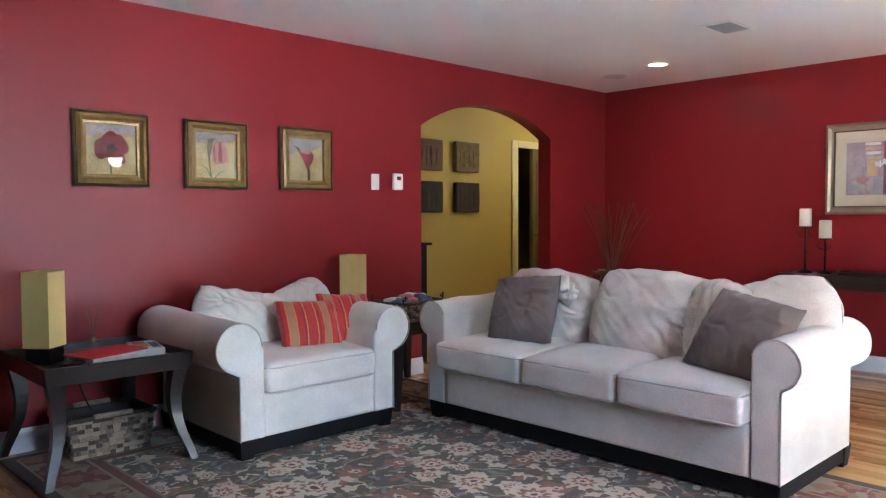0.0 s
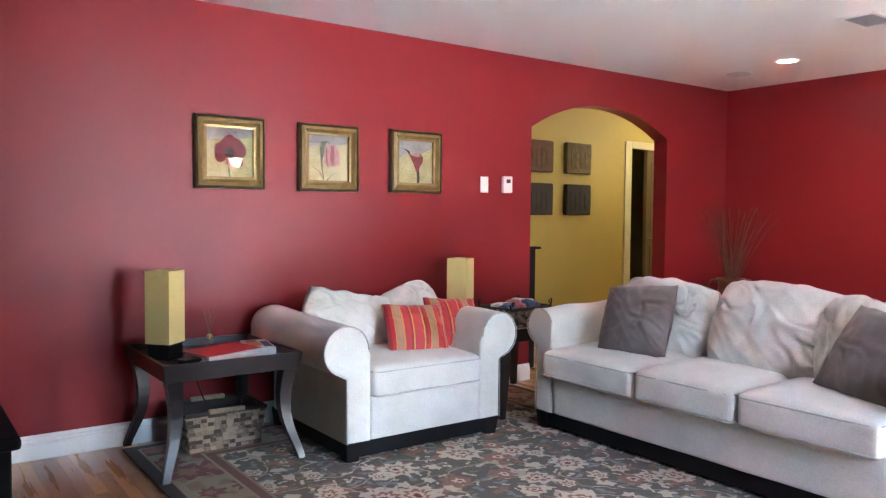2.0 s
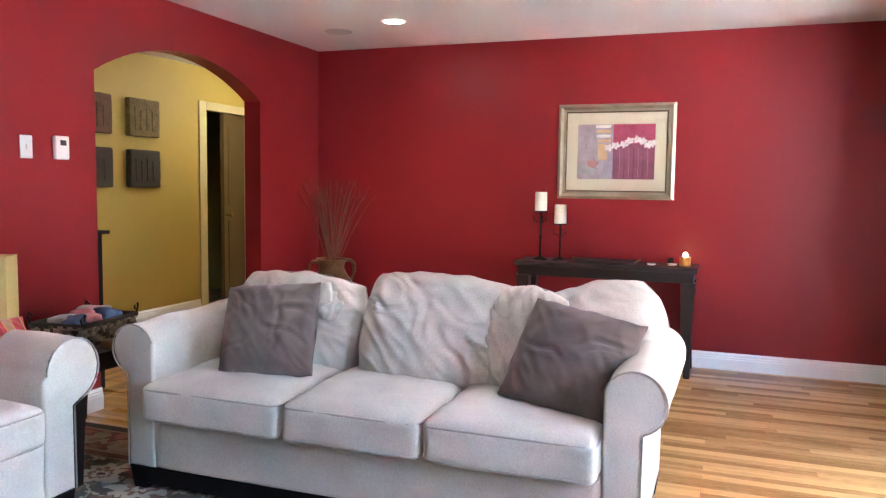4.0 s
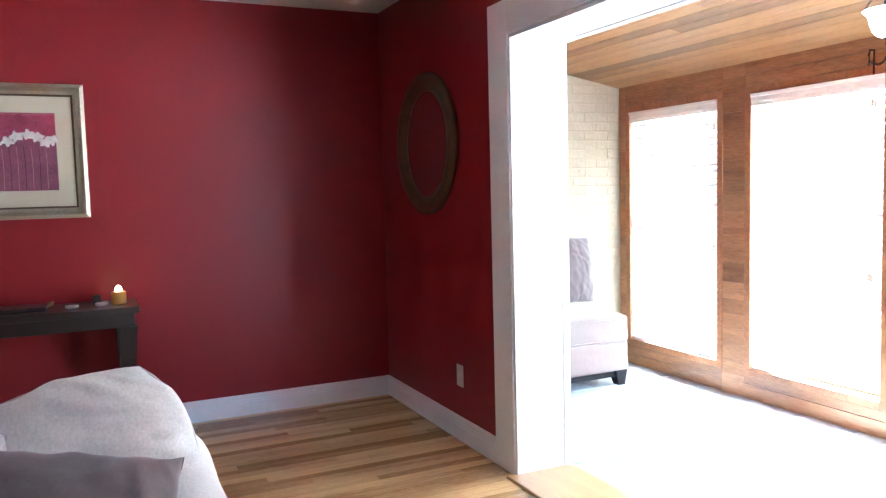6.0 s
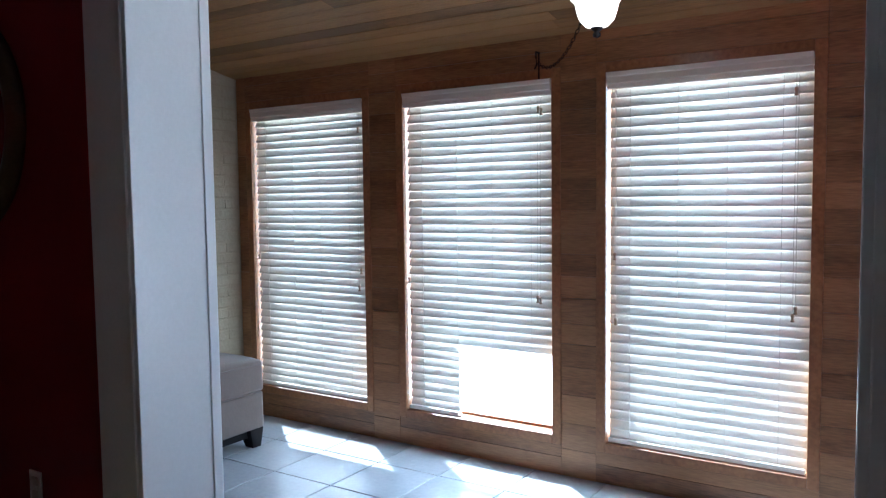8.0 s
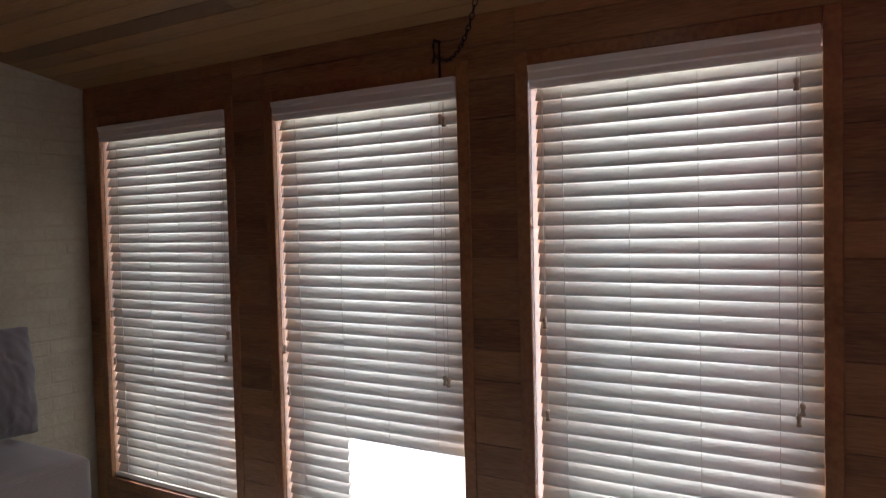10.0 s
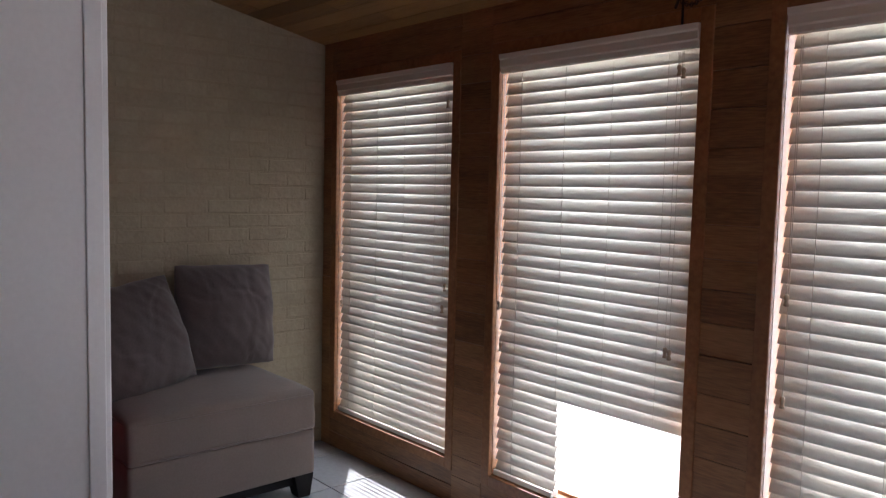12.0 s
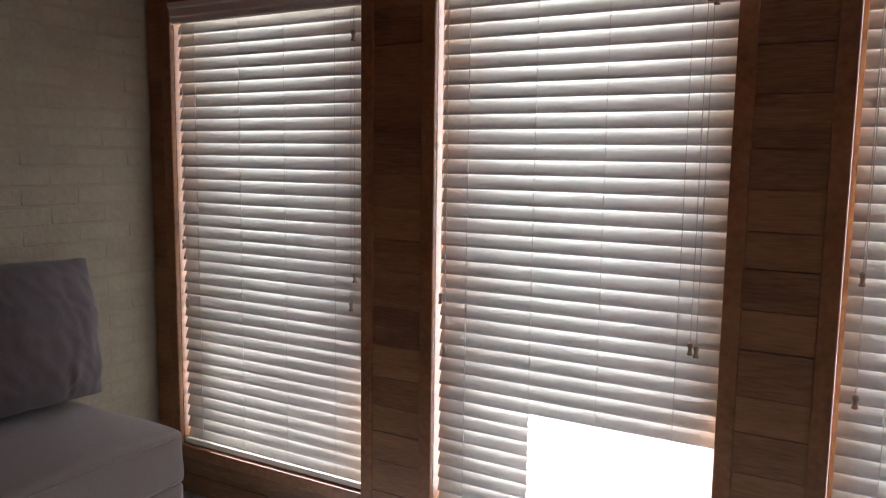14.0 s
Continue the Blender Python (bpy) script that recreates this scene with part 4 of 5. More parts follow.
def end_table(label, x0, x1, y0, y1, h):
    t = thing("end_table", label, "side table", ((x0 + x1) / 2, (y0 + y1) / 2, 0.011), group="tray-top end tables")
    hx, hy, h = (x1 - x0) / 2, (y1 - y0) / 2, h - 0.011
    part("tabletop", boxed(-hx + 0.018, hx - 0.018, -hy + 0.018, hy - 0.018, h - 0.055, h - 0.035), ESPRESSO, t)
    for a in ((-hx, hx, -hy, -hy + 0.02), (-hx, hx, hy - 0.02, hy), (-hx, -hx + 0.02, -hy + 0.02, hy - 0.02), (hx - 0.02, hx, -hy + 0.02, hy - 0.02)):
        bm = boxed(*a, h - 0.085, h, bevel=0.003)
        for v in bm.verts:
            if v.co.z > h - 0.02:
                v.co.x += 0.012 * (1 if v.co.x > hx - 0.03 else -1 if v.co.x < -hx + 0.03 else 0)
                v.co.y += 0.012 * (1 if v.co.y > hy - 0.03 else -1 if v.co.y < -hy + 0.03 else 0)
        part("rim", bm, ESPRESSO, t, "flared tray rim")
    for sx in (-1, 1):
        for sy in (-1, 1):
            part("leg", sabre_leg(sx, sy, h - 0.08), ESPRESSO, t, "swept sabre leg", m=pose(sx * (hx - 0.045), sy * (hy - 0.045), 0))
    return t


end_table("espresso tray-top end table with swept legs", 1.785, 2.455, 3.84, 4.53, 0.555)
end_table("espresso end table between armchair and sofa", 3.79, 4.49, 3.81, 4.50, 0.555)


def paper_lamp(at, rz, label, h=0.36):
    l = thing("table_lamp", label, "lamp", at, rz, group="parchment table lamps")
    part("base", boxed(-0.062, 0.062, -0.062, 0.062, 0, 0.075, bevel=0.004), BLACK_WOOD, l, "black square base")
    bm = bmesh.new()
    w = 0.068
    for a in ((-w, w, -w, -w + 0.003), (-w, w, w - 0.003, w), (-w, -w + 0.003, -w + 0.003, w - 0.003), (w - 0.003, w, -w + 0.003, w - 0.003)):
        box(bm, *a, 0.08, 0.08 + h)
    part("shade", bm, LAMP_PAPER, l, "square parchment shade")
    part("pole", lathe([(0.006, 0.04), (0.006, 0.30)], 8), IRON, l)
    return l


paper_lamp((1.895, 4.22, 0.520), 40, "yellow parchment box lamp on the end table", 0.365)
paper_lamp((3.835, 4.30, 0.520), 30, "yellow parchment box lamp beside the armchair", 0.37)


# ---- living room: things on and under the tables ----
def woven_basket(name, label, at, rz, wx, wy, h, taper, rows, cols, mat=None, handles=True):
    """A tapered basket of staggered woven strips over a dark lining, with rim and handles."""
    mat = mat or WICKER
    b = thing(name, label, "basket", at, rz)
    hx, hy = wx / 2, wy / 2

    def half(z):
        k = 1 - taper * (1 - z / h)
        return hx * k, hy * k

    bm = bmesh.new()
    for z0, z1 in ((0.004, h - 0.006),):
        a, c = half(z0), half(z1)
        for s in (1, 0.94):
            lo = [bm.verts.new((sx * a[0] * s - 0.004 * sx, sy * a[1] * s - 0.004 * sy, z0)) for sx, sy in ((-1, -1), (1, -1), (1, 1), (-1, 1))]
            hi = [bm.verts.new((sx * c[0] * s - 0.004 * sx, sy * c[1] * s - 0.004 * sy, z1)) for sx, sy in ((-1, -1), (1, -1), (1, 1), (-1, 1))]
            for k in range(4):
                bm.faces.new((lo[k], lo[(k + 1) % 4], hi[(k + 1) % 4], hi[k]))
            if s == 1:
                bm.faces.new(lo[::-1])
    part("lining", bm, WICKER_DARK, b)
    bm = bmesh.new()
    for r in range(rows):
        z = h * (r + 0.5) / rows
        ax, ay = half(z)
        for side in range(4):
            horiz = side % 2 == 0
            ln = ax if horiz else ay
            n = max(3, int(cols * (ln / hx)))
            for c in range(n):
                proud = (c + r) % 2 == 0
                u = -ln + 2 * ln * (c + 0.5) / n
                d = (ay if horiz else ax) + (0.004 if proud else -0.001)
                sg = 1 if side in (1, 2) else -1
                w, t = ln / n * (1.12 if proud else 0.9), h / rows * 0.44
                mx = Matrix.LocRotScale((u, sg * d, z) if horiz else (sg * d, u, z), None, (2 * w, 0.008, 2 * t) if horiz else (0.008, 2 * w, 2 * t))
                bmesh.ops.create_cube(bm, size=1, matrix=mx)
    part("weave", bm, mat, b, kind="stuff")
    bm = bmesh.new()
    tube(bm, [(-hx, -hy, h), (hx, -hy, h), (hx, hy, h), (-hx, hy, h)], 0.012, closed=True, n=8)
    part("rim", bm, WICKER_DARK, b)
    if handles:
        for sy in (-1, 1):
            bm = boxed(-hx * 0.45, hx * 0.45, sy * hy - 0.014, sy * hy + 0.014, h - 0.004, h + 0.022, bevel=0.008)
            part("handle", bm, mat, b, "light wrapped handle")
    return b


woven_basket("wicker_basket", "brown woven basket under the end table", (2.20, 4.335, 0.011), -1, 0.43, 0.32, 0.20, 0.14, 9, 13)
bm = tube(bmesh.new(), bezier((2.10, 4.40, 0.44), (2.08, 4.35, 0.38), (2.12, 4.38, 0.30), (2.15, 4.36, 0.22)), 0.004)
tagged(part("lamp_cord", bm, BLACK_WOOD, smooth=True), "thin black lamp cord hanging into the basket", "cord")
bm = boxed(-0.16, 0.16, -0.11, 0.11, 0, 0.004)
for v in bm.verts:
    v.co.z += 0.006 * (v.co.x > 0)
ob = part("folder", bm, RED_CARD)
ob.matrix_world = pose(2.13, 4.06, 0.5595, 0, 0, 14)
tagged(ob, "flat red card folder on the end table", "folder")
ob = part("paper_pad", boxed(-0.15, 0.15, -0.10, 0.10, 0, 0.016, bevel=0.002), PAPER)
ob.matrix_world = pose(2.12, 4.065, 0.5205, 0, 0, 10)
tagged(ob, "stack of white papers in the table tray", "papers")
ob = part("paper_pad", boxed(-0.14, 0.14, -0.11, 0.11, 0, 0.019, bevel=0.002), PAPER)
ob.matrix_world = pose(2.13, 4.06, 0.5385, 0, 0, 12)
tagged(ob, "stack of papers under a red folder", "papers")
mag = thing("magazine", "printed magazine with an orange picture on the table", "magazine", (2.345, 4.12, 0.5205), -12)
part("page_block", boxed(-0.07, 0.07, -0.14, 0.14, 0, 0.045, bevel=0.002), PAPER, mag)
part("cover_picture", boxed(-0.055, 0.015, -0.07, 0.03, 0.0455, 0.0465), ORANGE_PRINT, mag, "orange printed picture")
part("cover_picture", boxed(0.02, 0.06, -0.10, 0.06, 0.0455, 0.0465), BLUE_CLOTH, mag, "blue printed picture")
part("cover_picture", boxed(-0.05, 0.01, 0.04, 0.11, 0.0455, 0.0465), PINK_CLOTH, mag, "pink printed picture")
bud = thing("bud_vase", "small glass bud vase with dry stems", "vase", (2.17, 4.36, 0.5205))
part("bottle", lathe([(0.028, 0), (0.036, 0.012), (0.034, 0.03), (0.014, 0.05), (0.011, 0.075), (0.014, 0.085)], 16), GLASS, bud, smooth=True)
part("collar", lathe([(0.0125, 0.05), (0.016, 0.055), (0.016, 0.072), (0.0125, 0.078)], 14), GOLD_FRAME, bud, smooth=True)
for k in range(6):
    a = k * 1.05
    part("stem", tube(bmesh.new(), [(0, 0, 0.06), (0.012 * math.cos(a), 0.012 * math.sin(a), 0.12), (0.035 * math.cos(a), 0.035 * math.sin(a), 0.18 + 0.012 * k)], 0.0013, n=4), TWIG, bud)
black = part("coaster_box", boxed(-0.05, 0.05, -0.03, 0.03, 0, 0.03, bevel=0.004), BLACK_WOOD)
black.matrix_world = pose(1.94, 3.98, 0.5205, 0, 0, 20)
tagged(black, "small black box on the end table", "box")

bk = woven_basket("wire_basket", "dark basket full of folded printed cloths", (4.19, 4.15, 0.5205), 8, 0.40, 0.28, 0.12, 0.08, 7, 16, handles=False)
for sx in (-1, 1):
    for sy in (-1, 1):
        pts = [(sx * 0.2, sy * 0.14, 0.12), (sx * 0.215, sy * 0.14, 0.155), (sx * 0.20, sy * 0.15, 0.175), (sx * 0.185, sy * 0.14, 0.16), (sx * 0.195, sy * 0.14, 0.145)]
        part("curl", tube(bmesh.new(), pts, 0.005), IRON, bk, "curled iron corner", smooth=True)
for k, (lx, ly, mm, lab) in enumerate(((-0.10, 0.03, PAPER, "crumpled white cloth in the basket"), (0.02, 0.05, PINK_CLOTH, "crumpled pink cloth in the basket"), (0.10, -0.03, BLUE_CLOTH, "blue printed cloth in the basket"),
                                       (-0.03, -0.06, PINK_CLOTH, "folded pink cloth in the basket"), (0.12, 0.07, PAPER, "white printed cloth in the basket"), (-0.13, -0.06, BLUE_CLOTH, "dark blue cloth in the basket"))):
    bm = cushion(0.065, 0.05, 0.035, 0.02, 8, rough=0.03, seed=k * 3.7)
    ob = part("cloth", bm, mm, smooth=True)
    ob.matrix_world = pose(4.19 + lx, 4.15 + ly, 0.635 + 0.006 * (k % 3), 10 * (k % 3) - 8, 8 * (k % 2), 40 * k)
    tagged(ob, lab, "cloth")
ob = part("cork_pad", boxed(-0.10, 0.10, -0.07, 0.07, 0, 0.035, bevel=0.01), OAK_EDGE)
ob.matrix_world = pose(4.22, 3.93, 0.5205, 0, 0, -12)
tagged(ob, "tan wooden box on the end table", "box")

# ---- armoire at the west wall ----
ar = thing("armoire", "tall black wooden armoire with two doors", "cabinet", (0.215, 2.87, 0))
part("lower_body", boxed(0, 0.84, 0, 1.1, 0.0, 0.545, bevel=0.006), BLACK_WOOD, ar)
part("waist_moulding", boxed(0, 0.865, -0.02, 1.12, 0.545, 0.585, bevel=0.012), BLACK_WOOD, ar)
part("upper_body", boxed(0, 0.80, 0.03, 1.07, 0.585, 1.72, bevel=0.006), BLACK_WOOD, ar)
bm = boxed(0, 0.80, 0.03, 1.07, 1.72, 2.16)
for v in bm.verts:
    if v.co.z > 2.0:
        v.co.x += 0.012 if v.co.x > 0.4 else 0
        v.co.y += 0.012 if v.co.y > 0.5 else -0.012
part("cornice", bm, BLACK_WOOD, ar, "plain black top box")
for y0, y1 in ((0.05, 0.54), (0.56, 1.05)):
    d = part("door", boxed(0.801, 0.817, y0, y1, 0.62, 1.70, bevel=0.004), BLACK_WOOD, ar)
    part("handle", lathe([(0.006, 0), (0.006, 0.02), (0.014, 0.03), (0.010, 0.04)], 12), IRON, d, m=pose(0.815, y1 - 0.04 if y0 < 0.5 else y0 + 0.04, 1.2, 0, 90, 0), smooth=True)


# ---- pictures ----
def flat_material(name, a, b, scale=8):
    return material(name, a, 0.8, var=0.25, scale=scale, fine=scale * 9, tint=b)


ART_GOLD = flat_material("art_gold_wash", (0.36, 0.27, 0.11), (0.50, 0.42, 0.22), 9)
ART_GREY = flat_material("art_grey_wash", (0.26, 0.24, 0.24), (0.38, 0.35, 0.33), 12)
ART_RED = flat_material("art_red", (0.16, 0.018, 0.025), (0.24, 0.035, 0.04), 30)
ART_DARK = flat_material("art_dark", (0.035, 0.016, 0.016), (0.06, 0.03, 0.025), 30)
ART_PINK = flat_material("art_pink", (0.34, 0.13, 0.13), (0.45, 0.22, 0.20), 40)
ART_STEM = flat_material("art_stem", (0.10, 0.10, 0.05), (0.16, 0.15, 0.08), 30)
ART_LILAC = flat_material("art_lilac", (0.30, 0.22, 0.24), (0.40, 0.32, 0.33), 10)
ART_MAGENTA = flat_material("art_magenta", (0.30, 0.035, 0.075), (0.40, 0.06, 0.11), 9)
ART_PLUM = flat_material("art_plum", (0.17, 0.045, 0.08), (0.25, 0.07, 0.11), 12)
ART_TAN = flat_material("art_tan", (0.50, 0.30, 0.14), (0.62, 0.42, 0.22), 14)
ART_WHITE = flat_material("art_white", (0.62, 0.55, 0.50), (0.72, 0.66, 0.60), 30)
ART_GREYLILAC = flat_material("art_greylilac", (0.30, 0.26, 0.31), (0.38, 0.33, 0.36), 12)


def frame_ring(w, h, t, depth, y0, lift=0.0):
    """Four mitred mouldings round an opening; outer size w by h, the bar t wide; front at -y."""
    bm = bmesh.new()
    o = [(-w / 2, -h / 2), (w / 2, -h / 2), (w / 2, h / 2), (-w / 2, h / 2)]
    prof = [(0, 0), (0, -depth), (t * 0.35, -depth - lift), (t * 0.7, -depth * 0.75), (t, -depth * 0.7), (t, 0)]
    loops = []
    for d, y in prof:
        loops.append([bm.verts.new((x - math.copysign(d, x), y0 + y, z - math.copysign(d, z))) for x, z in o])
    for a, b in zip(loops, loops[1:]):
        for k in range(4):
            bm.faces.new((a[k], a[(k + 1) % 4], b[(k + 1) % 4], b[k]))
    bmesh.ops.recalc_face_normals(bm, faces=bm.faces)
    return bm


def blob(cx, cz, rx, rz, lobes=0, amp=0.0, turn=0.0, n=28):
    out = []
    for k in range(n):
        a = 2 * math.pi * k / n
        r = 1 + amp * math.cos(lobes * a + turn)
        out.append((cx + rx * r * math.cos(a), cz + rz * r * math.sin(a)))
    return out


def ribbon(pts, w0, w1):
    left, right = [], []
    m = len(pts)
    for i, (x, z) in enumerate(pts):
        a, b = pts[max(0, i - 1)], pts[min(m - 1, i + 1)]
        dx, dz = b[0] - a[0], b[1] - a[1]
        ln = math.hypot(dx, dz) or 1
        w = w0 + (w1 - w0) * i / (m - 1)
        left.append((x - dz / ln * w, z + dx / ln * w))
        right.append((x + dz / ln * w, z - dx / ln * w))
    return left + right[::-1]


def small_picture(label, x, z, art):
    p = thing("picture", label, "picture", (x, N - 0.001, z), group="three framed flowers")
    s = 0.415
    part("outer_frame", frame_ring(s, s, 0.019, 0.030, 0.0, 0.004), DARK_FRAME, p, "dark bronze outer moulding")
    part("inner_frame", frame_ring(s - 0.036, s - 0.036, 0.051, 0.034, 0.0, 0.008), GOLD_FRAME, p, "antique gold inner moulding")
    part("backing", boxed(-0.152, 0.152, -0.006, 0.0, -0.152, 0.152), ART_GOLD, p, "muted gold painted ground")
    y = -0.0068
    for pts, mat in art:
        part("painted_shape", polygon(pts, y), mat, p)
        y -= 0.0005
    part("glass", boxed(-0.146, 0.146, -0.0135, -0.0125, -0.146, 0.146), PICTURE_GLASS, p).visible_shadow = False


B = 0.14
grey_top = [(-B, 0.06), (-0.05, 0.085), (0.05, 0.075), (B, 0.10), (B, B), (-B, B)]
small_picture("framed dark red poppy on a gold ground", 2.369, 1.603, [
    (grey_top, ART_GREY), (ribbon([(0.0, -0.03), (-0.005, -0.09), (0.0, -0.138)], 0.004, 0.005), ART_STEM),
    (blob(-0.045, 0.0, 0.05, 0.055, 3, 0.1), ART_RED), (blob(0.045, 0.02, 0.05, 0.06, 3, 0.1, 1), ART_RED), (blob(0.0, 0.055, 0.05, 0.045, 4, 0.1), ART_RED),
    (blob(0.03, -0.045, 0.05, 0.04, 3, 0.12, 2), ART_RED), (blob(0.0, 0.0, 0.032, 0.03, 5, 0.15), ART_DARK)])
small_picture("framed drooping pink fritillary on a pale ground", 3.001, 1.602, [
    (grey_top, ART_GREY), (ribbon([(-0.03, -0.138), (-0.045, -0.05), (-0.055, 0.05), (-0.045, 0.095), (-0.01, 0.105), (0.015, 0.085)], 0.004, 0.003), ART_STEM),
    (ribbon([(-0.03, -0.138), (-0.06, -0.085), (-0.115, -0.05)], 0.004, 0.001), ART_STEM), (ribbon([(-0.01, -0.138), (0.03, -0.10), (0.075, -0.085)], 0.004, 0.001), ART_STEM),
    ([(0.0, 0.085), (0.045, 0.085), (0.075, 0.04), (0.085, -0.045), (0.06, -0.035), (0.045, -0.05), (0.02, -0.035), (0.0, -0.055), (-0.025, -0.035), (-0.03, 0.03)], ART_PINK),
    ([(0.02, 0.08), (0.035, 0.08), (0.045, 0.0), (0.035, -0.045), (0.02, -0.035), (0.012, 0.0)], ART_RED), (ribbon([(-0.012, 0.06), (-0.012, 0.0), (-0.004, -0.05)], 0.006, 0.003), ART_RED)])
small_picture("framed dark red calla lily on a gold ground", 3.656, 1.607, [
    ([(-B, 0.02), (-0.05, 0.06), (0.03, 0.05), (B, 0.10), (B, B), (-B, B)], ART_GREY),
    ([(-0.095, 0.085), (-0.05, 0.072), (-0.035, 0.045), (0.0, 0.06), (0.04, 0.06), (0.065, 0.035), (0.06, 0.0), (0.035, -0.035), (0.028, -0.07), (0.015, -0.075), (0.0, -0.045), (-0.02, 0.0), (-0.045, 0.04), (-0.07, 0.072)], ART_RED),
    ([(-0.03, 0.045), (0.0, 0.066), (0.03, 0.06), (0.045, 0.04), (0.01, 0.035)], ART_PINK), (ribbon([(0.022, -0.06), (0.026, -0.10), (0.024, -0.138)], 0.010, 0.010), ART_DARK), ([(-0.097, 0.088), (-0.05, 0.076), (-0.04, 0.05), (-0.06, 0.066)], ART_DARK)])

bp = thing("painting", "framed orchid print in plum and lilac above the console", "painting", (E - 0.001, 2.054, 1.58), -90)
part("frame", frame_ring(0.86, 0.71, 0.055, 0.034, 0.0, 0.006), SILVER_FRAME, bp, "champagne metal-leaf frame")
part("inner_lip", frame_ring(0.755, 0.605, 0.012, 0.022, 0.0), DARK_FRAME, bp)
part("mat", boxed(-0.366, 0.366, -0.006, 0.0, -0.291, 0.291), MAT_BOARD, bp, "cream mat board")
w, h = 0.285, 0.205
shapes = [([(-w, -h), (w, -h), (w, h), (-w, h)], ART_LILAC), ([(-0.02, 0.0), (w, 0.0), (w, h), (-0.02, h)], ART_MAGENTA), ([(-0.02, -h), (w, -h), (w, 0.06), (-0.02, 0.06)], ART_PLUM),
          ([(-0.15, -0.06), (-0.075, -0.06), (-0.075, h), (-0.15, h)], ART_GREYLILAC), ([(-0.09, -h), (-0.02, -h), (-0.02, -0.07), (-0.09, -0.07)], ART_GREYLILAC),
          ([(-0.13, -0.06), (-0.06, -0.06), (-0.07, 0.06), (-0.14, 0.06)], ART_TAN)]
for k in range(4):
    z = 0.19 - k * 0.036
    shapes.append(([(-0.15 + 0.004 * k, z - 0.012), (-0.04, z - 0.012), (-0.035, z + 0.010), (-0.15 + 0.004 * k, z + 0.010)], ART_TAN if k % 2 else ART_WHITE))
shapes.append((blob(-0.20, -0.13, 0.065, 0.045, 5, 0.12), ART_GREY))
shapes.append((blob(-0.17, -0.09, 0.04, 0.03, 5, 0.2), ART_PINK))
for k in range(7):
    shapes.append((ribbon([(0.03 + k * 0.034, -h + 0.005), (0.032 + k * 0.034, -0.06), (0.027 + k * 0.034, 0.03)], 0.0016, 0.0012), ART_DARK if k % 2 else ART_PINK))
for k, (x, z) in enumerate(((-0.05, 0.03), (0.0, 0.045), (0.06, 0.055), (0.10, 0.08), (0.155, 0.09), (0.20, 0.075), (0.235, 0.05), (0.265, 0.06))):
    shapes.append((blob(x, z, 0.027, 0.024, 5, 0.28, k), ART_WHITE))
y = -0.0068
for pts, mm in shapes:
    part("painted_shape", polygon(pts, y), mm, bp)
    y -= 0.0003
part("glass", boxed(-0.362, 0.362, -0.0155, -0.0145, -0.287, 0.287), PICTURE_GLASS, bp).visible_shadow = False

# ---- wall fittings ----
sw = thing("light_switch", "white rocker light switch plate", "switch", (4.262, N - 0.0005, 1.475))
part("plate", boxed(-0.036, 0.036, -0.006, 0, -0.058, 0.058, bevel=0.002), PLASTIC, sw)
part("toggle", boxed(-0.006, 0.006, -0.014, -0.006, -0.012, 0.012, bevel=0.002), PLASTIC, sw)
th = thing("thermostat", "white wall thermostat with a small grey display", "thermostat", (4.468, N - 0.0005, 1.48))
part("case", boxed(-0.045, 0.045, -0.028, 0, -0.062, 0.062, bevel=0.008), PLASTIC, th)
part("display", boxed(-0.016, 0.022, -0.0295, -0.0275, 0.012, 0.040), DARK_GREY, th, "dark grey display")
ol = thing("power_outlet", "white power outlet above the skirting", "outlet", (6.158, S + 0.0005, 0.346), 180)
part("plate", boxed(-0.036, 0.036, -0.006, 0, -0.058, 0.058, bevel=0.002), PLASTIC, ol)
for z in (-0.024, 0.024):
    part("socket", boxed(-0.017, 0.017, -0.0085, -0.0055, z - 0.014, z + 0.014, bevel=0.003), PLASTIC, ol)
mi = thing("round_mirror", "round mirror in a dark turned wooden frame", "mirror", (6.506, S + 0.0008, 1.578), 180)
prof = [(0.285, 0.004), (0.29, 0.016), (0.305, 0.022), (0.32, 0.034), (0.345, 0.038), (0.37, 0.032), (0.388, 0.02), (0.39, 0.0), (0.30, 0.0)]
bm = bmesh.new()
rings = [[bm.verts.new((r * math.cos(2 * math.pi * k / 64), -d, r * math.sin(2 * math.pi * k / 64))) for k in range(64)] for r, d in prof]
for a, b in zip(rings, rings[1:]):
    for k in range(64):
        bm.faces.new((a[k], a[(k + 1) % 64], b[(k + 1) % 64], b[k]))
bmesh.ops.recalc_face_normals(bm, faces=bm.faces)
part("frame", bm, DARK_FRAME, mi, "dark brown round frame", smooth=True)
bm = bmesh.new()
bmesh.ops.create_circle(bm, cap_ends=True, radius=0.298, segments=64, matrix=pose(0, -0.008, 0, 90, 0, 0))
part("mirror_glass", bm, SILVERED, mi)

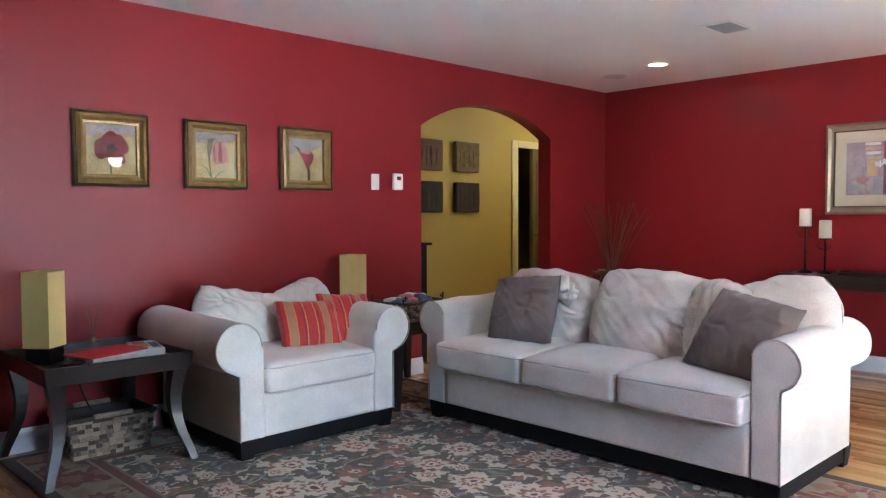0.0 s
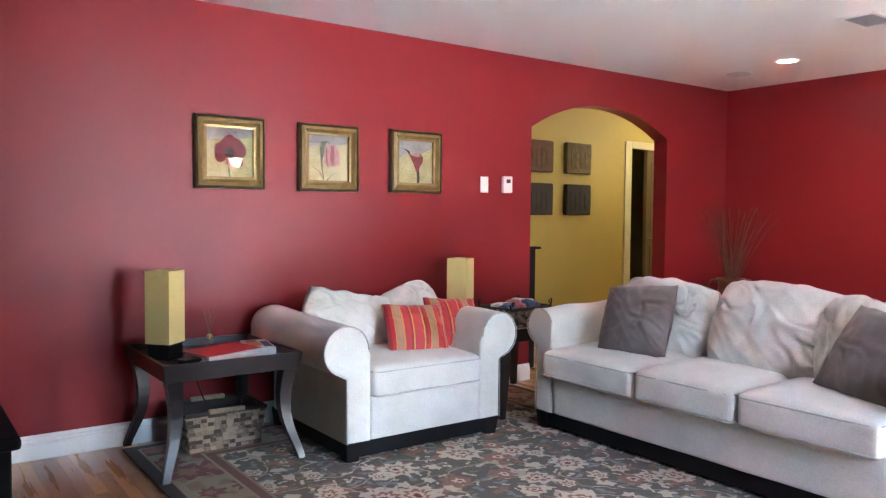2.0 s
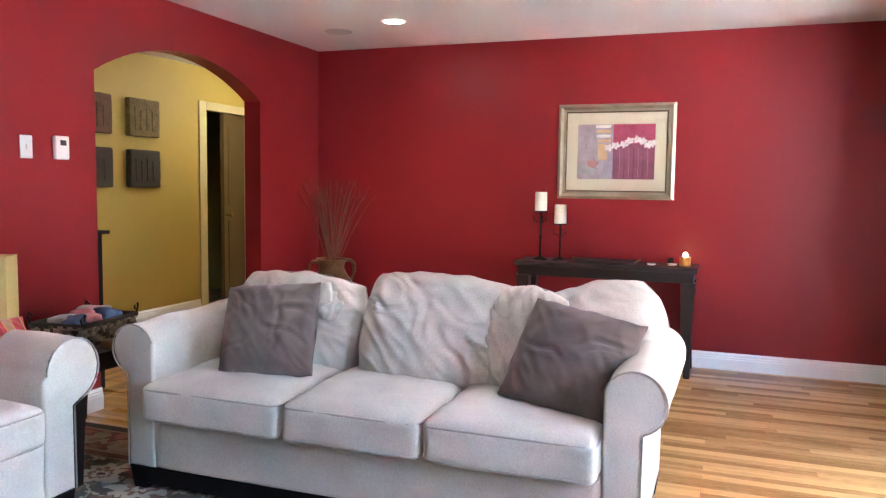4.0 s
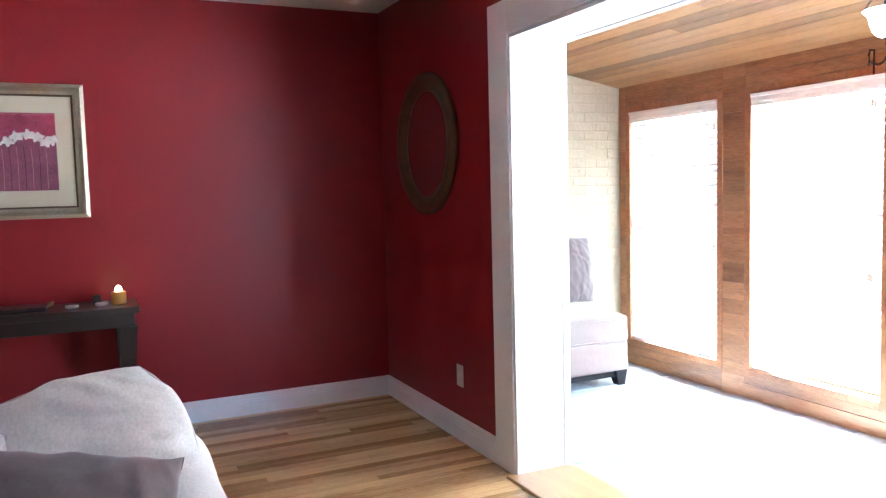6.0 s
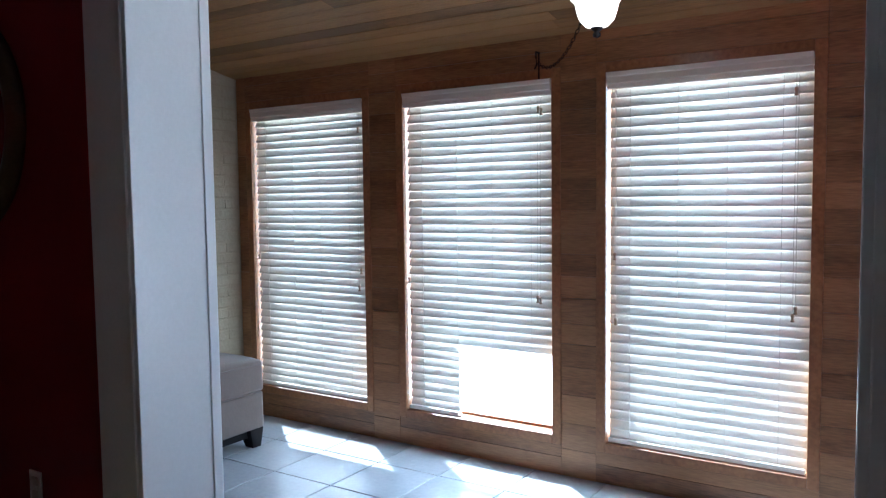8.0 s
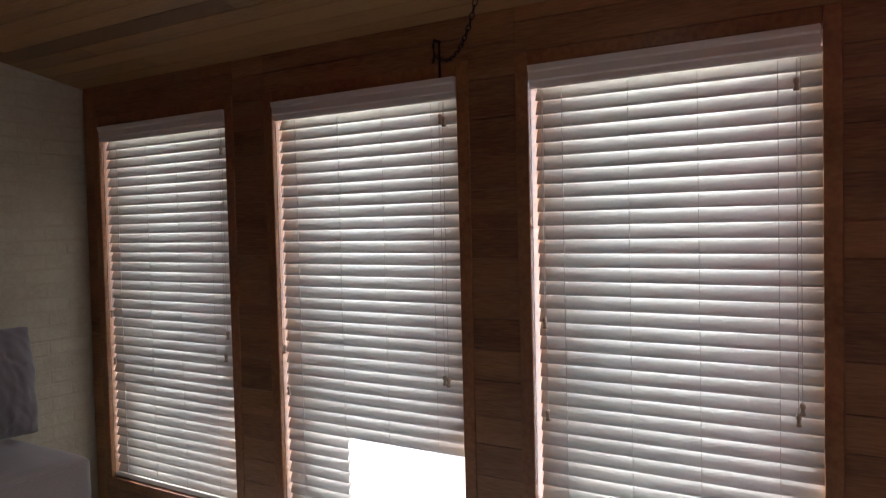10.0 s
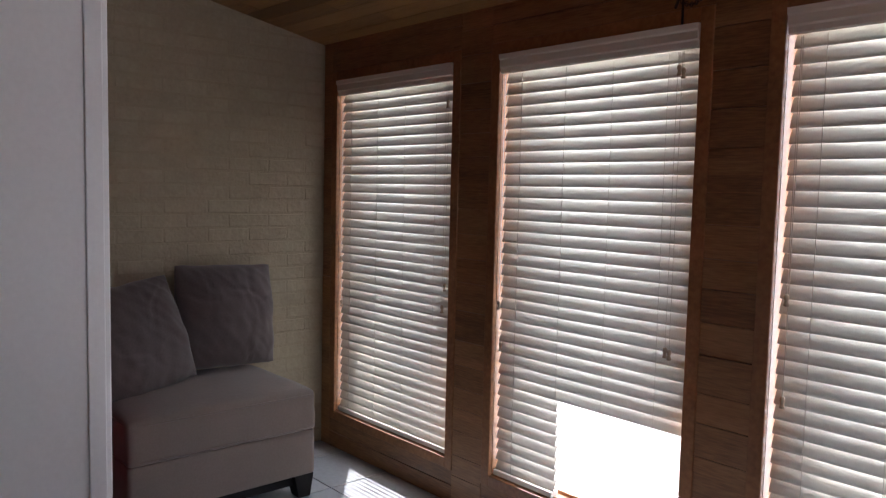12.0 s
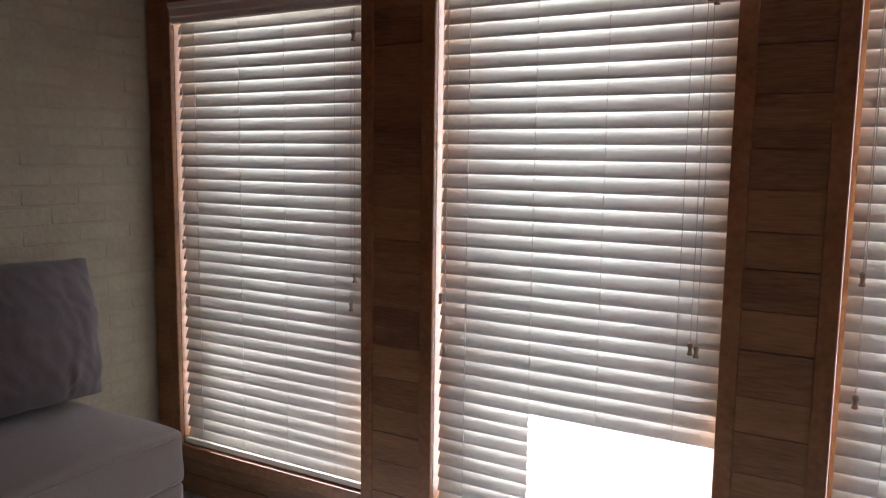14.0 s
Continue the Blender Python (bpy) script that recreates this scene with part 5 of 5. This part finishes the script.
# ceiling fittings
cl = thing("downlight", "lit recessed ceiling downlight with white trim ring", "ceiling light", (6.284, 3.468, TOP))
part("trim_ring", lathe([(0.068, -0.001), (0.088, -0.001), (0.086, -0.006), (0.070, -0.010), (0.066, -0.006)], 32, caps=False), WHITE_PAINT, cl, smooth=True)
part("bulb", lathe([(0.0, -0.004), (0.05, -0.004), (0.066, -0.002)], 24), CAN_GLOW, cl, "glowing bulb face")
vt = thing("ceiling_vent", "grey louvred ceiling air vent", "air vent", (5.515, 2.52, TOP), 0)
bm = bmesh.new()
for a in ((-0.17, 0.17, -0.11, -0.085), (-0.17, 0.17, 0.085, 0.11), (-0.17, -0.145, -0.085, 0.085), (0.145, 0.17, -0.085, 0.085)):
    box(bm, *a, -0.010, -0.0005, 0.002)
part("frame", bm, PLASTIC, vt)
part("backing", boxed(-0.146, 0.146, -0.086, 0.086, -0.002, -0.0006), PLASTIC_GREY, vt)
for k in range(9):
    bm = boxed(-0.145, 0.145, -0.008, 0.008, -0.001, 0.001)
    part("slat", bm, PLASTIC_GREY, vt, m=pose(0, -0.076 + k * 0.019, -0.007, 35, 0, 0))
sp = thing("ceiling_speaker", "flush round white ceiling speaker grille", "speaker", (6.505, 4.015, TOP))
part("grille", lathe([(0.0, -0.006), (0.085, -0.006), (0.10, -0.004), (0.102, -0.0005), (0.0, -0.0005)], 36), material("grille_white", (0.55, 0.53, 0.52), 0.7, fine=400, bump=0.002), sp, smooth=True)

# ---- console with its things ----
co = thing("console_table", "long dark espresso console table against the wall", "console table", (6.995, 2.07, 0), -90)
part("tabletop", boxed(-0.645, 0.645, -0.185, 0.185, 0.732, 0.765, bevel=0.003), ESPRESSO, co)
part("apron", boxed(-0.62, 0.62, -0.165, 0.165, 0.66, 0.732, bevel=0.002), ESPRESSO, co)
for sx in (-1, 1):
    for sy in (-1, 1):
        part("leg", sabre_leg(sx * 0.3, sy * 0.9, 0.662, 0.095, 0.042), ESPRESSO, co, "tapering swept leg", m=pose(sx * 0.585, sy * 0.125, 0))


def candlestick(at, pole, label):
    c = thing("candlestick", label, "candle holder", at, group="pair of iron candlesticks")
    part("base", lathe([(0.055, 0), (0.058, 0.006), (0.03, 0.014), (0.010, 0.03)], 20), IRON, c, smooth=True)
    part("stem", lathe([(0.008, 0.02), (0.007, pole * 0.4), (0.013, pole * 0.45), (0.007, pole * 0.5), (0.007, pole - 0.02), (0.014, pole - 0.01)], 12), IRON, c, smooth=True)
    dish = part("dish", lathe([(0.01, pole - 0.014), (0.05, pole - 0.008), (0.056, pole), (0.05, pole - 0.003), (0.0, pole - 0.003)], 24), IRON, c, smooth=True)
    for k in range(3):
        a = k * 2.1
        pts = [(0.01 * math.cos(a), 0.01 * math.sin(a), pole - 0.09), (0.05 * math.cos(a), 0.05 * math.sin(a), pole - 0.075), (0.06 * math.cos(a), 0.06 * math.sin(a), pole - 0.05), (0.045 * math.cos(a), 0.045 * math.sin(a), pole - 0.045)]
        part("scroll", tube(bmesh.new(), pts, 0.004), IRON, c)
    cd = part("candle", lathe([(0.0, pole), (0.044, pole), (0.045, pole + 0.005), (0.045, pole + 0.134), (0.040, pole + 0.14), (0.02, pole + 0.135), (0.0, pole + 0.134)], 28), CANDLE, c, "ivory pillar candle", smooth=True)
    part("wick", tube(bmesh.new(), [(0, 0, pole + 0.13), (0.002, 0, pole + 0.147)], 0.0015), BLACK_WOOD, cd)


candlestick((7.0, 2.565, 0.765), 0.367, "tall iron candlestick with an ivory pillar candle")
candlestick((7.0, 2.415, 0.765), 0.275, "shorter iron candlestick with an ivory pillar candle")
tr_ = thing("serving_tray", "long dark tray with brass handles on the console", "tray", (7.0, 2.07, 0.765), -90)
part("tray_body", boxed(-0.215, 0.215, -0.09, 0.09, 0, 0.022, bevel=0.005), ESPRESSO, tr_)
for sx in (-1, 1):
    pts = [(sx * 0.215, -0.05, 0.018), (sx * 0.24, -0.045, 0.028), (sx * 0.24, 0.045, 0.028), (sx * 0.215, 0.05, 0.018)]
    part("handle", tube(bmesh.new(), pts, 0.006), GOLD_FRAME, tr_, "brass handle")
jc = thing("jar_candle", "lit amber jar candle on the console", "candle", (6.98, 1.515, 0.765))
part("jar", lathe([(0.036, 0), (0.038, 0.006), (0.038, 0.062), (0.034, 0.066), (0.0, 0.066)], 24), AMBER, jc, smooth=True)
part("flame", lathe([(0.0, 0.067), (0.016, 0.069), (0.018, 0.082), (0.010, 0.096), (0.0, 0.10)], 12), FLAME, jc, smooth=True)
for (yy, dx, lab) in ((1.74, 0.0, "small white tealight dish on the console"), (1.60, 0.02, "small white ceramic dish on the console")):
    ob = part("dish", lathe([(0.018, 0), (0.03, 0.004), (0.034, 0.016), (0.030, 0.016), (0.0, 0.008)], 18), PLASTIC, smooth=True)
    ob.matrix_world = pose(6.94 + dx, yy, 0.765)
    tagged(ob, lab, "dish")
ob = part("small_box", boxed(-0.03, 0.03, -0.02, 0.02, 0, 0.045, bevel=0.004), BLACK_WOOD)
ob.matrix_world = pose(7.06, 1.62, 0.765)
tagged(ob, "small black box on the console", "box")

# ---- urn with dried stems ----
ur = thing("floor_urn", "brown two-handled clay urn with dried stems", "urn", (6.78, 4.22, 0))
part("body", lathe([(0.10, 0), (0.115, 0.02), (0.10, 0.05), (0.14, 0.18), (0.185, 0.34), (0.19, 0.44), (0.165, 0.53), (0.115, 0.60), (0.10, 0.64), (0.105, 0.68), (0.125, 0.70), (0.125, 0.715), (0.10, 0.71), (0.085, 0.66)], 36), CLAY, ur, smooth=True)
for sx in (-1, 1):
    c, s_ = math.cos(-0.6), math.sin(-0.6)
    pts = [(sx * r * c, sx * r * s_, z) for r, z in ((0.115, 0.69), (0.17, 0.695), (0.205, 0.66), (0.205, 0.60), (0.185, 0.54), (0.165, 0.52))]
    part("handle", tube(bmesh.new(), pts, 0.015, n=8), CLAY, ur, smooth=True)
rnd = random.Random(5)
for k in range(34):
    a, lean, hgt = rnd.choice((0.0, math.pi)) + rnd.gauss(0, 0.5), rnd.uniform(0.10, 0.37), rnd.uniform(0.66, 0.84)
    pts = [(0.03 * math.cos(a), 0.03 * math.sin(a), 0.55)]
    for j in range(1, 7):
        t = j / 6
        r = 0.03 + lean * t ** 1.4
        z = 0.60 + hgt * t - (0.05 * t ** 6)
        pts.append((r * math.cos(a) + 0.012 * math.sin(k + 4 * t), r * math.sin(a) + 0.012 * math.cos(k * 2 + 3 * t), z))
    part("stem", tube(bmesh.new(), pts, 0.0036, n=5, taper=0.45), TWIG, ur)
    if k % 2 == 0:
        bm = bmesh.new()
        p0 = Vector(pts[-1])
        for j in range(6):
            d = Vector((rnd.uniform(-1, 1), rnd.uniform(-1, 1), rnd.uniform(-0.2, 1))).normalized()
            tube(bm, [p0 - Vector((0, 0, 0.012 * j)), p0 - Vector((0, 0, 0.012 * j)) + d * rnd.uniform(0.02, 0.05)], 0.0016, n=4, taper=0.3)
        part("seed_head", bm, TWIG, ur)

# ---- hallway ----
for (cx, cz, mm, lab) in ((6.725, 1.866, CANVAS_OLIVE, "square olive relief canvas, its corners curled"), (6.725, 1.423, CANVAS_DARK, "square dark brown relief canvas"), (6.155, 1.866, CANVAS_BROWN, "square reddish brown relief canvas"), (6.155, 1.423, CANVAS_DARK, "square dark relief canvas on the hallway wall")):
    c = thing("canvas", lab, "wall art", (cx + 0.08, HALL - 0.001, cz), group="four relief canvases")
    bm = cushion(0.185, 0.03, 0.165, 0.012, 8, rough=0.006, seed=cx + cz)
    part("block", bm, mm, c, m=pose(0, -0.032, 0), smooth=False)
    for j in range(4):
        bm = boxed(-0.13 + 0.07 * j, -0.11 + 0.07 * j, -0.068, -0.060, -0.11, 0.09 - 0.02 * (j % 2), bevel=0.003)
        part("relief_bar", bm, mm, c)
hs = thing("hall_stand", "tall dark wooden stand with a ledge in the hallway", "stand", (5.07, 5.05, 0))
part("post", boxed(-0.22, 0.0, -0.15, 0.15, 0, 0.98, bevel=0.004), BLACK_WOOD, hs)
part("ledge", boxed(-0.26, 0.035, -0.18, 0.18, 0.98, 1.0, bevel=0.004), BLACK_WOOD, hs)
hp = thing("photo_frame", "small black photo frame on the hallway stand", "photo frame", (5.12, 5.05, 1.0), 30)
part("frame", boxed(-0.04, 0.04, -0.008, 0.008, 0, 0.10, bevel=0.003), BLACK_WOOD, hp)
hd = thing("door_hall", "brown wooden door standing ajar in the hallway", "door", (DX1 - 0.03, HALL + 0.10, 0), 14, kind="structure")
part("leaf", boxed(-0.56, 0, -0.02, 0.02, 0.012, 2.02, bevel=0.003), OLD_DOOR, hd)
for z0, z1 in ((0.18, 0.92), (1.08, 1.88)):
    part("panel", boxed(-0.46, -0.10, -0.028, -0.018, z0, z1, bevel=0.004), OLD_DOOR, hd)
part("door_knob", lathe([(0.012, 0), (0.012, 0.03), (0.026, 0.045), (0.022, 0.066), (0.0, 0.07)], 16), GOLD_FRAME, hd, "brass knob", m=pose(-0.51, -0.02, 0.98, 90, 0, 0), smooth=True)
# assumed fitting, out of view, that houses the added hallway fill
hl = thing("hall_fill_fitting", "white fitting added for the unseen hallway fill lamp", "ceiling light", (7.9, 5.2, TOP))
part("fitting", lathe([(0.09, -0.001), (0.09, -0.02), (0.07, -0.03)], 24), WHITE_PAINT, hl, smooth=True)

# ---- sunroom: pendant ----
pl = thing("pendant_light", "lit opal glass bell pendant on bronze arms", "pendant light", (4.637, -1.27, 0))
ztop = roof_z(-1.27)
part("shade", lathe([(0.020, 1.882), (0.040, 1.888), (0.060, 1.910), (0.070, 1.940), (0.075, 1.966), (0.090, 1.982), (0.096, 1.990), (0.090, 1.993), (0.070, 1.970), (0.052, 1.925), (0.018, 1.895)], 36), OPAL, pl, "glowing opal glass bell", smooth=True)
part("finial", lathe([(0.003, 1.848), (0.012, 1.852), (0.014, 1.862), (0.008, 1.868), (0.018, 1.876), (0.024, 1.886), (0.02, 1.892)], 16), IRON, pl, smooth=True)
part("socket", lathe([(0.020, 1.96), (0.022, 2.02), (0.016, 2.035), (0.006, 2.04)], 16), IRON, pl, smooth=True)
part("rod", lathe([(0.005, 2.03), (0.005, 2.14), (0.013, 2.145), (0.013, 2.155)], 10), IRON, pl)
for k in range(3):
    a = k * 2.094 + 0.5
    pts = [Vector((p.x * math.cos(a), p.x * math.sin(a), p.z)) for p in bezier((0.012, 0, 2.15), (0.03, 0, 2.06), (0.05, 0, 2.07), (0.090, 0, 1.990), 12)]
    part("arm", tube(bmesh.new(), pts, 0.0038), IRON, pl, "curved bronze arm", smooth=True)


def chain(parent, pts, link=0.028):
    """Oval links laid along a path, each turned a quarter from the last."""
    for i in range(len(pts) - 1):
        a, b = Vector(pts[i]), Vector(pts[i + 1])
        d = b - a
        bm = bmesh.new()
        ov = [(0.0065 * math.cos(t), 0, 0.62 * d.length * math.sin(t)) for t in [2 * math.pi * k / 14 for k in range(14)]]
        tube(bm, ov, 0.0019, closed=True, n=5)
        q = d.to_track_quat("Z", "Y").to_matrix().to_4x4()
        part("chain_link", bm, IRON, parent, m=Matrix.Translation((a + b) / 2) @ q @ pose(0, 0, 0, 0, 0, 90 * (i % 2)))


chain(pl, [(0, 0, 2.155), (0, 0, 2.172), (0, 0, ztop)])
hook = (0.55, -0.652, 1.93)
swag = bezier((0.0, 0.0, ztop - 0.004), (0.12, -0.28, ztop - 0.16), (0.42, -0.60, 1.80), (hook[0] - 0.03, hook[1] + 0.03, hook[2] - 0.03), 34)
chain(pl, swag)
part("hook", tube(bmesh.new(), [(hook[0], hook[1] - 0.035, hook[2] + 0.03), (hook[0], hook[1], hook[2] + 0.03), (hook[0] - 0.012, hook[1] + 0.025, hook[2] + 0.005), (hook[0] - 0.02, hook[1] + 0.03, hook[2] - 0.03), (hook[0], hook[1] + 0.01, hook[2] - 0.045)], 0.005), IRON, pl, "black swag hook")
part("cord", tube(bmesh.new(), [(hook[0], hook[1] - 0.03, hook[2] + 0.03), (hook[0], hook[1] - 0.03, hook[2] - 0.10)], 0.004), IRON, pl)

# ---- sunroom: seat with pillows ----
st = thing("slipper_seat", "armless beige upholstered seat on black feet", "seat", (6.605, -1.16, 0), -90)
part("plinth", boxed(-0.35, 0.35, 0.04, 0.55, 0.055, 0.105), BLACK_WOOD, st)
for sx in (-1, 1):
    for y in (0.05, 0.53):
        bm = boxed(-0.045, 0.045, -0.045, 0.045, 0, 0.105)
        for v in bm.verts:
            if v.co.z < 0.01:
                v.co.x = v.co.x * 0.6 + sx * 0.012
                v.co.y *= 0.65
        part("foot", bm, BLACK_WOOD, st, "tapered black foot", m=pose(sx * 0.34, y, 0))
part("base", cushion(0.39, 0.295, 0.098, 0.014, 10, rough=0.003), SEAT_LIGHT, st, m=pose(0, 0.295, 0.20), smooth=True)
sc = part("seat_cushion", cushion(0.392, 0.298, 0.085, 0.022, 18, crown=0.030, rough=0.005, seed=4), SEAT_LIGHT, st, m=pose(0, 0.292, 0.380), smooth=True)
edge_piping(sc, 0.390, 0.296, 0.068, 0.004, mat=SEAT_LIGHT)
edge_piping(sc, 0.390, 0.296, -0.068, 0.004, mat=SEAT_LIGHT)
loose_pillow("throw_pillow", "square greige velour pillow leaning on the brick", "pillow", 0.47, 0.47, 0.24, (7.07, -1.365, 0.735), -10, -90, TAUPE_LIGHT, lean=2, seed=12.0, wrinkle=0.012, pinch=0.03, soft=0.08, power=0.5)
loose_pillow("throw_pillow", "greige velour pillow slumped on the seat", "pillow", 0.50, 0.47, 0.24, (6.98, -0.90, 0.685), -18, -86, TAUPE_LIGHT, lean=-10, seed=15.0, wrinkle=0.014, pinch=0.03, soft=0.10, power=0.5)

# ---- pieces of walls and floors ----
def cube_mesh(name, sx, sy, sz, bevel, mat, shake=0.0, seed=0):
    bm = boxed(-sx / 2, sx / 2, -sy / 2, sy / 2, -sz / 2, sz / 2, bevel=bevel, seg=1)
    r = random.Random(seed)
    for v in bm.verts:
        v.co += Vector((r.uniform(-1, 1), r.uniform(-1, 1), r.uniform(-1, 1))) * shake
    me = bpy.data.meshes.new(name)
    bm.to_mesh(me)
    bm.free()
    me.materials.append(mat)
    return me


# oak strips: those by the opening singly, the rest as one field
floor_ob = bpy.data.objects["floor"]
hall_ob = bpy.data.objects["floor_hall"]
STRIP = 0.0572
plank_meshes = [cube_mesh("plank", STRIP - 0.0008, ln - 0.0008, 0.012, 0.0007, OAK) for ln in (0.5, 0.7, 0.9, 1.1, 1.3)]
plank_len = (0.5, 0.7, 0.9, 1.1, 1.3)
rnd = random.Random(11)
x = E - STRIP / 2
field = bmesh.new()
while x > W:
    y1, y0 = N + 0.14, (S if x > 2.35 else REAR)
    y = y0 - (rnd.uniform(0, 0.4) if x > 5.7 else 0.0)
    while y < y1:
        k = rnd.randrange(5)
        ln = plank_len[k]
        c = y + ln / 2
        if x > 4.42 and y > y0 - 0.5 and y + ln < y1 + 0.0:
            piece("plank", plank_meshes[k], floor_ob, pose(x, c, -0.006))
        else:
            e = min(y + ln, y1)
            if e - y > 0.02:
                bmesh.ops.create_cube(field, size=1, matrix=Matrix.LocRotScale((x, (y + e) / 2, -0.006), None, (STRIP - 0.0008, e - y - 0.0008, 0.012)))
        y += ln
    x -= STRIP
part("plank_field", field, OAK_JOINED, floor_ob, kind="stuff")
field = bmesh.new()
y = N + 0.14 + STRIP / 2
while y < HALL + 2.1:
    x = 3.2 - rnd.uniform(0, 0.5)
    while x < 9.2:
        e = min(9.2, x + rnd.choice(plank_len))
        bmesh.ops.create_cube(field, size=1, matrix=Matrix.LocRotScale(((x + e) / 2, y, -0.006), None, (e - x - 0.0008, STRIP - 0.0008, 0.012)))
        x = e
    y += STRIP
part("plank_field", field, OAK_JOINED, hall_ob, kind="stuff")

# floor tiles
tile_ob = bpy.data.objects["floor_sunroom"]
PT = 0.355
tile_me = cube_mesh("tile", PT - 0.006, PT - 0.006, 0.010, 0.002, TILE)
for i in range(-9, 6):
    for j in range(-1, 5):
        cx, cy = 5.575 + PT * (i + 0.5), -0.59 - PT * (j + 0.5) + 0.0
        x0, x1 = max(SX0, cx - PT / 2 + 0.003), min(E - 0.012, cx + PT / 2 - 0.003)
        y0, y1 = max(SR - 0.01, cy - PT / 2 + 0.003), min(BACK - 0.012, cy + PT / 2 - 0.003)
        if x1 - x0 < 0.02 or y1 - y0 < 0.02:
            continue
        sx, sy = (x1 - x0) / (PT - 0.006), (y1 - y0) / (PT - 0.006)
        piece("tile", tile_me, tile_ob, Matrix.LocRotScale(((x0 + x1) / 2, (y0 + y1) / 2, -0.005), None, (sx, sy, 1)))

# painted bricks
bricks = [cube_mesh("brick", 0.014, 0.200, 0.063, 0.0055, BRICK, 0.0012, s) for s in range(5)]
BW, BH = 0.204, 0.066
row, z = 0, BH / 2
while z < 2.36:
    y = SR + 0.0 - (BW / 2 if row % 2 else 0)
    while y < BACK - 0.01:
        y0, y1 = max(y + 0.002, SR + 0.001), min(y + BW - 0.002, BACK - 0.024)
        if y1 - y0 > 0.02 and z < roof_z((y0 + y1) / 2) + 0.02:
            piece("brick", bricks[rnd.randrange(5)], wall_brick, Matrix.LocRotScale((E + 0.0024 - rnd.uniform(0, 0.0018), (y0 + y1) / 2, z), None, (1, (y1 - y0) / 0.196, 1)))
        y += BW
    z += BH
    row += 1

# cedar boards of the window wall
board_me = cube_mesh("board", 1, 1, 1, 0.0, CEDAR)


def boards(x0, x1, z0, z1, low, high):
    z = z0
    while z < z1 - 0.005:
        e = min(z1, z + rnd.uniform(low, high))
        if z1 - e < 0.03:
            e = z1
        depth = 0.014 + rnd.uniform(0, 0.003)
        piece("board", board_me, wall_windows, Matrix.LocRotScale(((x0 + x1) / 2, SR - 0.018 + depth / 2, (z + e) / 2), None, (x1 - x0 - 0.001, depth, e - z - 0.0025)))
        z = e


t = 0.045
for x0, x1 in ((6.233 - t, 5.967 + t), (5.127 - t, 4.866 + t)):
    boards(x1, x0, 0, 2.05, 0.085, 0.135)
boards(SX0, 4.038 - t, 0, 2.05, 0.085, 0.135)
boards(7.082 + t, E - 0.014, 0, 2.05, 0.6, 1.1)
for x0, x1 in WINDOWS:
    boards(x0 - t, x1 + t, 0, Z0 - t, 0.06, 0.09)
    boards(x0 - t, x1 + t, Z1 + t, 2.05, 0.07, 0.10)
